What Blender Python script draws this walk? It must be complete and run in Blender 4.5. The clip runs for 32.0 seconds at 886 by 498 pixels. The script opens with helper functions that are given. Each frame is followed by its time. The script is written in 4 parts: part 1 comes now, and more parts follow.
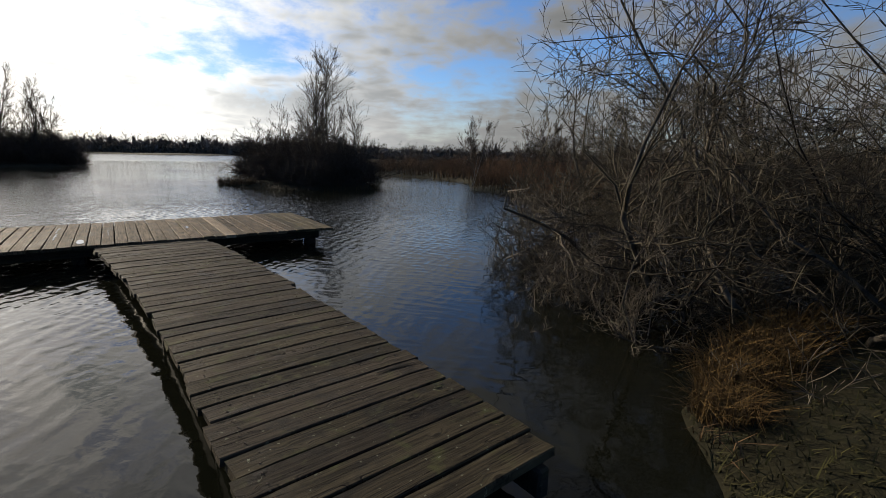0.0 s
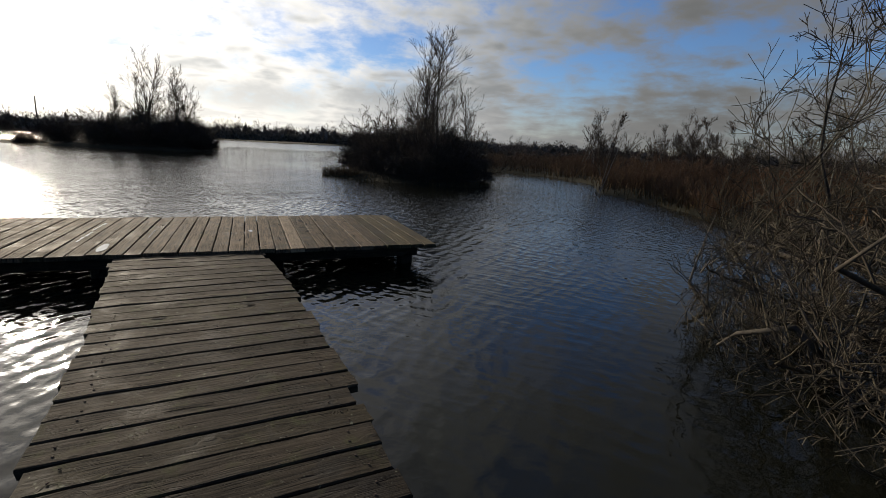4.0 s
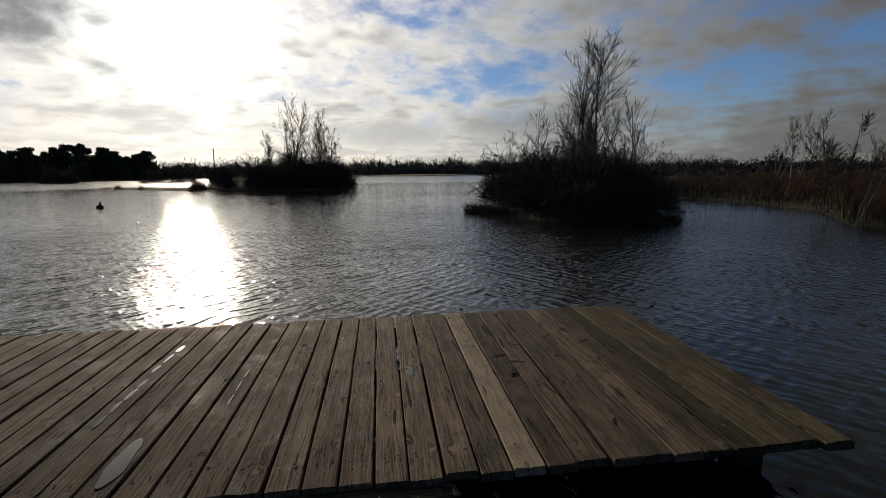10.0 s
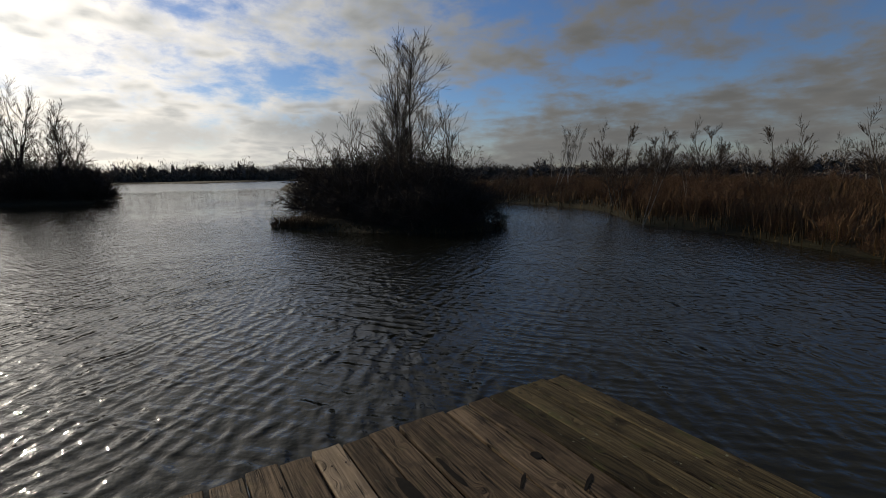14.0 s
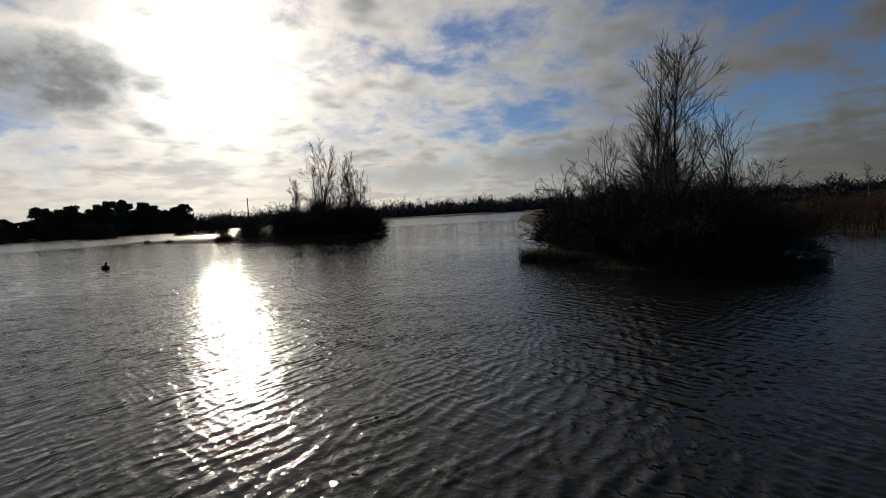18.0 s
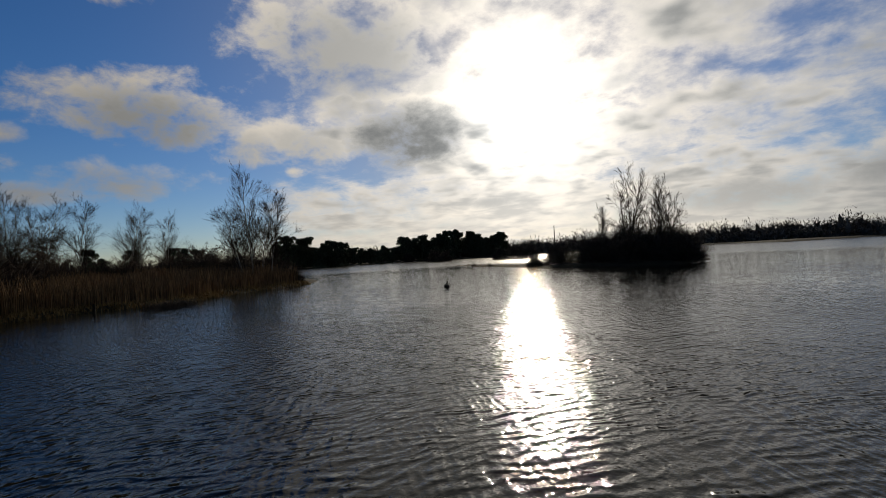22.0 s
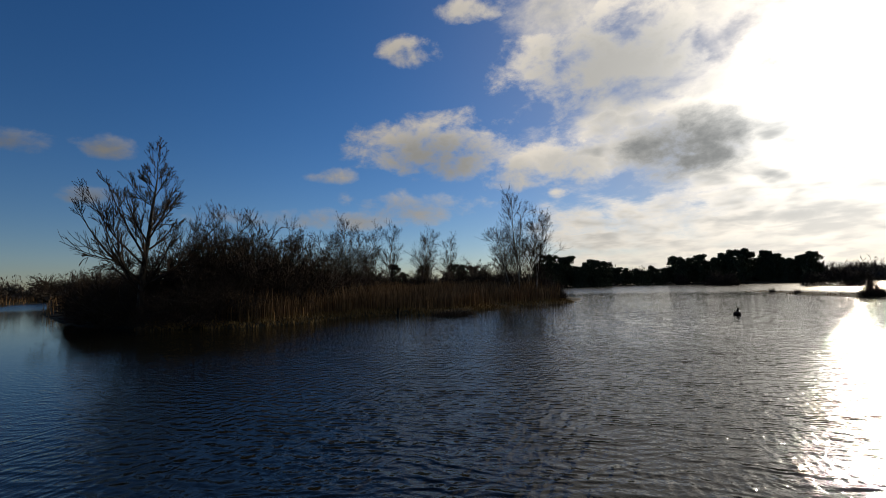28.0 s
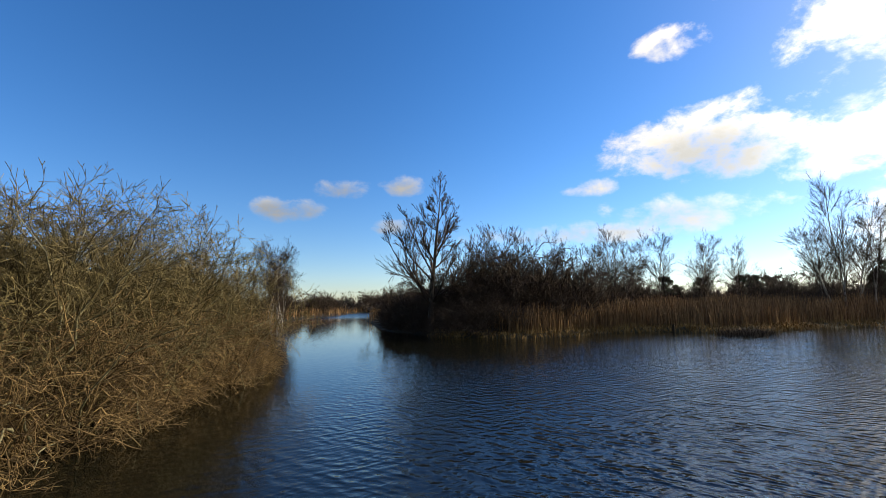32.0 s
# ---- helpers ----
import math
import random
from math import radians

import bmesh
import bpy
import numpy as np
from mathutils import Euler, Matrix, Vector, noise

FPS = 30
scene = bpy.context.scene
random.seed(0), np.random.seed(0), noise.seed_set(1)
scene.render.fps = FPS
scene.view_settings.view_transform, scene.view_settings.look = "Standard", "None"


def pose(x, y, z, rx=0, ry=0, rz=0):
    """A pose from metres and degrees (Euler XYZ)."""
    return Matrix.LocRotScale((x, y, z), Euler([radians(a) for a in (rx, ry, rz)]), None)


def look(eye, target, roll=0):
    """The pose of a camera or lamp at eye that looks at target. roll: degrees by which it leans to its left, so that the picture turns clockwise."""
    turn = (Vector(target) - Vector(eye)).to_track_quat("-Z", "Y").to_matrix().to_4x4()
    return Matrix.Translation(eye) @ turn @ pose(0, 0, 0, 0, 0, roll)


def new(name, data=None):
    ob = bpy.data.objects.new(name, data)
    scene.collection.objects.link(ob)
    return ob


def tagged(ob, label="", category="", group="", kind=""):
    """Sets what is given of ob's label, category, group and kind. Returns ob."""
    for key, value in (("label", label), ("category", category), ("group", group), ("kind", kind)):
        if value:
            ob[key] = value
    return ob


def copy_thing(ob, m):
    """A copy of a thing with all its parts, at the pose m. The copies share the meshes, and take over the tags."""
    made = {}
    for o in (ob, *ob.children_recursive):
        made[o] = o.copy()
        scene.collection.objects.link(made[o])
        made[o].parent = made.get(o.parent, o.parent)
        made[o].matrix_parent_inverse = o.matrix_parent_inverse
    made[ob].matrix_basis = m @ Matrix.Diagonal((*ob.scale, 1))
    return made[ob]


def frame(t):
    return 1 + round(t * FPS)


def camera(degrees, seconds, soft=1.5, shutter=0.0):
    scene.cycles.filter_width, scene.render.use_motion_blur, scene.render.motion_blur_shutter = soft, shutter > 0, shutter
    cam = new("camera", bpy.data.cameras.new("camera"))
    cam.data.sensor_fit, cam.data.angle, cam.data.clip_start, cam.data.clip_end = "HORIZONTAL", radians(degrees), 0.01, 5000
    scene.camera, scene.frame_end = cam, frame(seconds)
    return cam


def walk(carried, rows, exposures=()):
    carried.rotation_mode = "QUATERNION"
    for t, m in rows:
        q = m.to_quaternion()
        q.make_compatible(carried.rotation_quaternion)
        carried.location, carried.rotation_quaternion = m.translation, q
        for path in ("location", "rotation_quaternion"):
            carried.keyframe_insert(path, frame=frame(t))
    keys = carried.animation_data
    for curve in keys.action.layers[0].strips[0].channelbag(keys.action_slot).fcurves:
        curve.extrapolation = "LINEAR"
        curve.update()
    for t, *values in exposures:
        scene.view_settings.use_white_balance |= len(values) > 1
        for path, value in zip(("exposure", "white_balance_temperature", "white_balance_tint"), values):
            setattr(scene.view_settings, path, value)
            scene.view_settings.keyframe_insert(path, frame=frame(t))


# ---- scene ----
# ---- camera ----
cam = camera(86.54, 32.0, soft=0.85)
# seconds, eye x, y, z, turn to the left of +y, pitch up, lean
PATH = [
    (0, -0.359, -7.746, 1.578, -34.96, -11.40, 1.08),
    (0.5, -0.247, -7.568, 1.560, -35.42, -11.97, 1.31),
    (1, -0.104, -7.361, 1.553, -36.62, -11.91, 1.75),
    (1.5, 0.089, -7.100, 1.530, -37.38, -11.89, 2.27),
    (2, 0.274, -6.744, 1.491, -35.39, -11.90, 2.63),
    (2.5, 0.418, -6.297, 1.463, -31.54, -12.27, 2.51),
    (3, 0.520, -5.926, 1.452, -28.86, -12.23, 2.68),
    (3.5, 0.572, -5.606, 1.464, -25.79, -12.31, 2.85),
    (5.5, 0.587, -4.447, 1.495, -13.77, -12.28, 2.27),
    (6, 0.586, -4.177, 1.482, -10.75, -12.33, 2.05),
    (6.5, 0.620, -3.941, 1.500, -8.36, -12.08, 2.05),
    (7, 0.603, -3.692, 1.509, -6.50, -12.16, 1.71),
    (7.5, 0.572, -3.451, 1.542, -5.88, -11.86, 1.29),
    (8, 0.561, -3.192, 1.565, -6.12, -11.57, 1.00),
    (8.5, 0.533, -2.890, 1.584, -6.45, -10.91, 0.58),
    (9, 0.481, -2.557, 1.606, -6.50, -10.05, -0.20),
    (9.5, 0.454, -2.213, 1.611, -6.92, -9.79, -0.60),
    (10, 0.429, -1.880, 1.627, -7.35, -9.53, -0.70),
    (10.5, 0.366, -1.552, 1.626, -7.47, -9.72, -0.99),
    (11, 0.330, -1.233, 1.616, -8.49, -10.17, -0.93),
    (11.5, 0.314, -0.934, 1.632, -9.80, -10.19, -0.72),
    (12, 0.294, -0.655, 1.646, -12.10, -9.92, -0.70),
    (12.5, 0.302, -0.441, 1.664, -16.44, -9.92, -0.94),
    (13, 0.368, -0.219, 1.662, -21.74, -9.72, -1.01),
    (13.5, 0.415, -0.025, 1.661, -27.26, -9.88, -0.94),
    (15.5, 0.465, 0.802, 1.650, -35.50, -7.37, -1.22),
    (16, 0.464, 1.030, 1.644, -30.22, -7.09, -1.94),
    (16.5, 0.443, 1.249, 1.649, -23.80, -6.77, -2.37),
    (17, 0.404, 1.417, 1.663, -18.13, -6.25, -2.62),
    (17.5, 0.346, 1.518, 1.684, -11.69, -5.67, -2.86),
    (18, 0.277, 1.557, 1.704, -3.69, -4.67, -3.31),
    (18.5, 0.209, 1.556, 1.723, 4.85, -3.47, -3.59),
    (19, 0.153, 1.542, 1.738, 10.16, -2.50, -3.57),
    (19.5, 0.110, 1.530, 1.749, 13.86, -1.77, -3.65),
    (20, 0.075, 1.530, 1.756, 17.28, -1.11, -3.55),
    (20.5, 0.043, 1.541, 1.759, 20.74, -0.68, -3.55),
    (21, 0.009, 1.561, 1.760, 24.50, -0.28, -3.56),
    (21.5, -0.025, 1.585, 1.762, 28.41, 0.12, -3.54),
    (22, -0.053, 1.605, 1.766, 31.70, 0.60, -3.36),
    (22.5, -0.075, 1.615, 1.772, 34.37, 1.22, -3.28),
    (23, -0.092, 1.614, 1.778, 36.16, 2.05, -2.91),
    (23.5, -0.103, 1.602, 1.782, 37.94, 2.86, -2.60),
    (24, -0.108, 1.582, 1.786, 39.88, 3.48, -2.43),
    (24.5, -0.116, 1.569, 1.781, 41.78, 3.96, -2.20),
    (26.5, -0.238, 1.595, 1.715, 52.58, 3.78, -1.89),
    (27, -0.271, 1.589, 1.706, 55.63, 3.87, -1.79),
    (27.5, -0.292, 1.578, 1.703, 58.93, 4.01, -1.60),
    (28, -0.304, 1.573, 1.702, 62.61, 4.24, -1.38),
    (28.5, -0.311, 1.571, 1.699, 66.43, 4.50, -1.08),
    (29, -0.321, 1.569, 1.692, 70.58, 4.79, -0.97),
    (29.5, -0.335, 1.564, 1.681, 74.68, 5.11, -0.96),
    (30, -0.350, 1.559, 1.669, 79.00, 5.42, -1.15),
    (30.5, -0.363, 1.556, 1.660, 83.23, 5.85, -1.27),
    (31, -0.373, 1.553, 1.655, 87.18, 6.12, -1.28),
    (31.5, -0.383, 1.548, 1.655, 90.79, 6.40, -1.18),
    (32, -0.397, 1.539, 1.657, 93.69, 6.65, -1.12),
]


def heading(x, y, z, yaw, pitch, roll):
    a, b = radians(yaw), radians(pitch)
    ahead = Vector((-math.sin(a) * math.cos(b), math.cos(a) * math.cos(b), math.sin(b)))
    return look((x, y, z), Vector((x, y, z)) + ahead * 4, roll)


walk(cam, [(t, heading(*p)) for t, *p in PATH],
     exposures=[(0, 1.25, 7100, 10), (2, 1.25, 7100, 10), (3, 1.1, 7100, 10), (6, 0.2, 7100, 10), (8, 0.05, 7150, 10), (11, 0.4, 7250, 10), (13, 0.4, 7250, 10), (15, 0.65, 7250, 10), (16, 0.65, 7250, 10), (17, 0.05, 7250, 10), (18, 0.0, 7250, 10), (26, 0.0, 7250, 10), (28.5, 0.38, 7250, 10), (30.5, 1.35, 7350, 10), (32, 1.72, 7450, 10)])

# ---- light ----
SUN_YAW, SUN_UP = 20.6, 17.3
sun_way = Vector((-math.sin(radians(SUN_YAW)) * math.cos(radians(SUN_UP)),
                  math.cos(radians(SUN_YAW)) * math.cos(radians(SUN_UP)), math.sin(radians(SUN_UP))))
sun = new("sun", bpy.data.lights.new("sun", "SUN"))
sun.data.energy, sun.data.angle, sun.data.color = 2.2, radians(1.0), (1.0, 0.9, 0.76)
sun.matrix_world = look(sun_way * 60, (0, 0, 0))


class Nodes:
    """A short hand for shader sums: every value is a number or a socket."""

    def __init__(self, tree):
        self.tree = tree

    def node(self, kind, ins=(), **settings):
        n = self.tree.nodes.new(kind)
        for key, value in settings.items():
            setattr(n, key, value)
        for key, value in dict(ins).items():
            self.put(value, n.inputs[key])
        return n

    def put(self, value, socket):
        if isinstance(value, bpy.types.NodeSocket):
            self.tree.links.new(value, socket)
        else:
            socket.default_value = value

    def sum(self, op, a, b=0.0, c=0.0):
        n = self.node("ShaderNodeMath", operation=op)
        for i, v in enumerate((a, b, c)):
            self.put(v, n.inputs[i])
        return n.outputs[0]

    def add(self, a, b):
        return self.sum("ADD", a, b)

    def mul(self, a, b):
        return self.sum("MULTIPLY", a, b)

    def ramp(self, v, lo, hi, to_lo=0.0, to_hi=1.0, smooth=True):
        n = self.node("ShaderNodeMapRange", interpolation_type="SMOOTHSTEP" if smooth else "LINEAR")
        for i, x in enumerate((v, lo, hi, to_lo, to_hi)):
            self.put(x, n.inputs[i])
        return n.outputs[0]

    def mix(self, f, a, b, blend="MIX"):
        n = self.node("ShaderNodeMix", data_type="RGBA", blend_type=blend)
        n.clamp_factor = True
        for i, v in ((0, f), (6, a), (7, b)):
            self.put(v if isinstance(v, bpy.types.NodeSocket) or i == 0 else (*v, 1.0)[:4], n.inputs[i])
        return n.outputs[2]

    def noise(self, at, scale, detail=4.0, rough=0.55, distort=0.0, out=0):
        n = self.node("ShaderNodeTexNoise", {"Vector": at, "Scale": scale, "Detail": detail, "Roughness": rough, "Distortion": distort})
        return n.outputs[out]

    def stretch(self, at, x, y, z):
        return self.node("ShaderNodeVectorMath", {0: at, 1: (x, y, z)}, operation="MULTIPLY").outputs[0]


world = bpy.data.worlds.new("sky")
scene.world = world
world.use_nodes = True
world.node_tree.nodes.clear()
N = Nodes(world.node_tree)
SKY = 0.11
way = N.node("ShaderNodeTexCoord").outputs["Generated"]
clear = N.node("ShaderNodeTexSky", sky_type="NISHITA", sun_disc=False, sun_elevation=radians(SUN_UP),
               sun_rotation=radians(-SUN_YAW), air_density=1.0, dust_density=0.15, ozone_density=4.0).outputs[0]
clear = N.node("ShaderNodeHueSaturation", {"Saturation": 1.22, "Value": 0.57, "Color": clear}).outputs[0]
clear = N.stretch(clear, 0.90, 0.95, 1.20)
sun_cos = N.node("ShaderNodeVectorMath", {0: way, 1: tuple(sun_way)}, operation="DOT_PRODUCT").outputs["Value"]
clear = N.node("ShaderNodeVectorMath", {0: clear, 3: N.ramp(sun_cos, 0.0, 0.6, 0.86, 1.0)}, operation="SCALE").outputs[0]
sx, sy, sz = N.node("ShaderNodeSeparateXYZ", {0: way}).outputs
azimuth = N.mul(N.sum("ARCTAN2", N.mul(sx, -1.0), sy), 57.2958)
height = N.mul(N.sum("ARCSINE", sz), 57.2958)
# a cloud sheet seen in perspective: noise on a high plane, drawn out towards the horizon
plane = N.node("ShaderNodeCombineXYZ", {0: N.sum("DIVIDE", sx, N.add(N.sum("MAXIMUM", sz, 0.0), 0.20)), 1: N.sum("DIVIDE", sy, N.add(N.sum("MAXIMUM", sz, 0.0), 0.20)), 2: 0.0}).outputs[0]
fields = N.add(N.noise(plane, 1.15, 2.0, 0.5), -0.5)
cells = N.add(N.noise(plane, 4.4, 9.0, 0.58, 0.2), -0.5)
soft = N.add(N.noise(plane, 4.4, 2.0, 0.5, 0.2), -0.5)
billow = N.add(N.noise(N.stretch(way, 1.0, 1.0, 1.6), 13.0, 9.0, 0.60, 0.15), -0.5)
streaks = N.add(N.noise(N.stretch(way, 1.0, 1.0, 6.5), 7.0, 7.0, 0.6), -0.5)
low = N.ramp(height, 4.0, 10.0, 1.0, 0.0)


def spot(az, up, wide, tall, flat=1.0):
    """One at the heart of a patch of sky and falling off round it; flat: how much sooner it ends below."""
    a = N.sum("DIVIDE", N.add(azimuth, -az), wide)
    b = N.sum("DIVIDE", N.add(height, -up), tall)
    b = N.sum("MAXIMUM", b, N.mul(b, -flat))
    return N.sum("SUBTRACT", 1.0, N.add(N.mul(a, a), N.mul(b, b)))


# broken cloud towards the sun and to its right; the sky clears to the left of it and behind
cover = N.add(N.ramp(azimuth, 44.0, 62.0, 0.26, -0.95), N.ramp(azimuth, -130.0, -75.0, -0.40, 0.0))
cover = N.add(cover, N.add(N.mul(low, N.ramp(azimuth, 54.0, 70.0, 0.16, 0.0)), N.ramp(height, 35.0, 60.0, 0.0, -0.06)))
for az, up, wide, tall, deep in ((-36.0, 8.3, 6.5, 2.4, 0.42), (-53.0, 11.0, 9.0, 3.6, 0.42), (-12.0, 10.0, 9.0, 2.2, 0.38), (-41.0, 17.5, 5.5, 3.4, 0.36), (-5.0, 18.5, 6.0, 2.6, 0.28), (47.5, 10.4, 10.0, 2.2, 0.45), (53.0, 19.8, 7.0, 2.2, 0.3), (-70.0, 15.0, 9.0, 5.0, 0.3)):
    cover = N.add(cover, N.mul(N.ramp(spot(az, up, wide, tall), -0.9, 0.9), -deep))
body = N.add(N.add(N.mul(fields, 1.3), N.mul(cells, N.ramp(height, 3.0, 9.0, 0.7, 1.7))), N.add(N.add(cover, N.mul(billow, 1.0)), N.mul(streaks, N.mul(low, 0.8))))
heart = N.add(N.add(N.mul(fields, 1.3), N.mul(soft, 1.1)), N.add(N.mul(cells, 0.8), N.add(cover, N.mul(streaks, N.mul(low, 1.0)))))
thick = N.mul(N.ramp(heart, 0.02, 0.90), N.ramp(azimuth, -20.0, 20.0, 0.95, 0.85))
# azimuth, height, half width, half height, fullness, greyness
for az, up, wide, tall, full, dim in ((34.6, 15.2, 10.5, 5.2, 0.62, 1.0), (46.8, 13.6, 6.2, 3.4, 0.46, 0.45), (63.0, 15.8, 9.2, 4.2, 0.40, 0.75), (41.5, 24.5, 12.5, 7.0, 0.42, 0.62), (19.0, 29.0, 9.0, 3.5, 0.40, 0.3),
                                      (66.5, 9.0, 9.0, 2.6, 0.20, 0.6), (53.0, 13.0, 5.0, 2.6, 0.34, 0.4), (75.0, 7.8, 15.0, 1.7, 0.16, 0.6), (66.4, 26.8, 3.8, 1.9, 0.22, 0.25), (57.5, 30.8, 5.5, 1.7, 0.24, 0.2), (75.8, 12.9, 4.0, 1.3, 0.16, 0.3),
                                      (48.3, 10.4, 1.8, 0.9, 0.30, 0.2), (105.9, 13.5, 4.0, 1.7, 0.10, 0.8), (98.7, 14.1, 3.0, 1.7, 0.10, 0.7), (99.8, 9.2, 3.6, 1.3, 0.05, 0.8), (81.6, 7.7, 7.5, 1.7, 0.06, 0.6), (112.0, 11.0, 7.0, 1.9, 0.02, 0.8),
                                      (25.0, 6.1, 4.6, 1.1, 0.40, 0.9), (0.0, 4.6, 11.0, 2.4, 0.40, 0.9), (-19.0, 5.6, 13.0, 2.8, 0.40, 1.0)):
    near = spot(az, up, wide, tall, 1.35)
    mine = N.add(N.add(N.mul(near, 0.55), full - 0.53), N.mul(billow, 2.7 if full > 0.2 else 2.0))
    body = N.sum("MAXIMUM", body, mine)
    core = N.add(spot(az, up - tall * 0.15, wide * 0.95, tall * 0.9, 0.9), N.mul(billow, 1.5))
    thick = N.sum("MAXIMUM", thick, N.mul(N.ramp(core, -0.1, 1.1), dim))
cloud = N.ramp(body, -0.34, 0.52)
thick = N.mul(N.sum("MINIMUM", thick, 1.0), N.mul(N.ramp(height, 1.0, 12.0, 0.42, 1.0), N.ramp(azimuth, -45.0, -15.0, 0.45, 1.0)))
near_sun = N.sum("MAXIMUM", sun_cos, 0.0)
glow = N.add(N.mul(N.sum("POWER", near_sun, 8.0), 3.0), N.mul(N.sum("POWER", near_sun, 80.0), 12.0))
glow = N.add(glow, N.mul(N.sum("POWER", near_sun, 900.0), 90.0))
lit = N.add(N.add(2.4, N.mul(N.sum("POWER", near_sun, 3.5), 4.0)), glow)
shade = N.add(N.add(0.85, N.mul(near_sun, 0.8)), N.mul(glow, 0.13))
level = N.add(lit, N.mul(N.add(lit, N.mul(shade, -1.0)), N.mul(thick, -1.0)))
level = N.mul(level, N.ramp(azimuth, -50.0, -2.0, 0.42, 1.0))
grey = N.mix(N.ramp(azimuth, -30.0, 12.0), N.mix(thick, (0.92, 0.965, 1.02), (0.83, 0.945, 1.08)), N.mix(thick, (1.0, 0.965, 0.915), (0.88, 0.96, 1.05)))
clouds = N.node("ShaderNodeVectorMath", {0: grey, 3: level}, operation="SCALE").outputs[0]
haze = N.node("ShaderNodeVectorMath", {0: (1.0, 0.93, 0.80), 3: N.mul(glow, 0.4)}, operation="SCALE").outputs[0]
pale = N.node("ShaderNodeVectorMath", {0: (0.88, 0.97, 1.06), 3: 1.5}, operation="SCALE").outputs[0]
blue = N.node("ShaderNodeVectorMath", {0: N.mix(N.sum("MAXIMUM", N.mul(N.sum("POWER", near_sun, 14.0), 0.7), N.ramp(azimuth, 0.0, 50.0, 0.20, 0.0)), clear, pale), 1: haze}, operation="ADD").outputs[0]
whole = N.mix(cloud, blue, clouds)
bg = N.node("ShaderNodeBackground", {"Color": whole, "Strength": SKY})
N.tree.links.new(bg.outputs[0], N.node("ShaderNodeOutputWorld").inputs[0])

# ---- materials ----
def material(name, paint):
    m = bpy.data.materials.new(name)
    m.use_nodes = True
    m.node_tree.nodes.clear()
    n = Nodes(m.node_tree)
    b = n.node("ShaderNodeBsdfPrincipled")
    n.tree.links.new(b.outputs[0], n.node("ShaderNodeOutputMaterial").inputs[0])
    at = n.node("ShaderNodeTexCoord").outputs["Object"]
    paint(n, b.inputs, at)
    return m


def bump(n, ins, value, strength, distance, under=None):
    k = {"Height": value, "Strength": strength, "Distance": distance}
    if under is not None:
        k["Normal"] = under
    out = n.node("ShaderNodeBump", k).outputs[0]
    n.put(out, ins["Normal"])
    return out


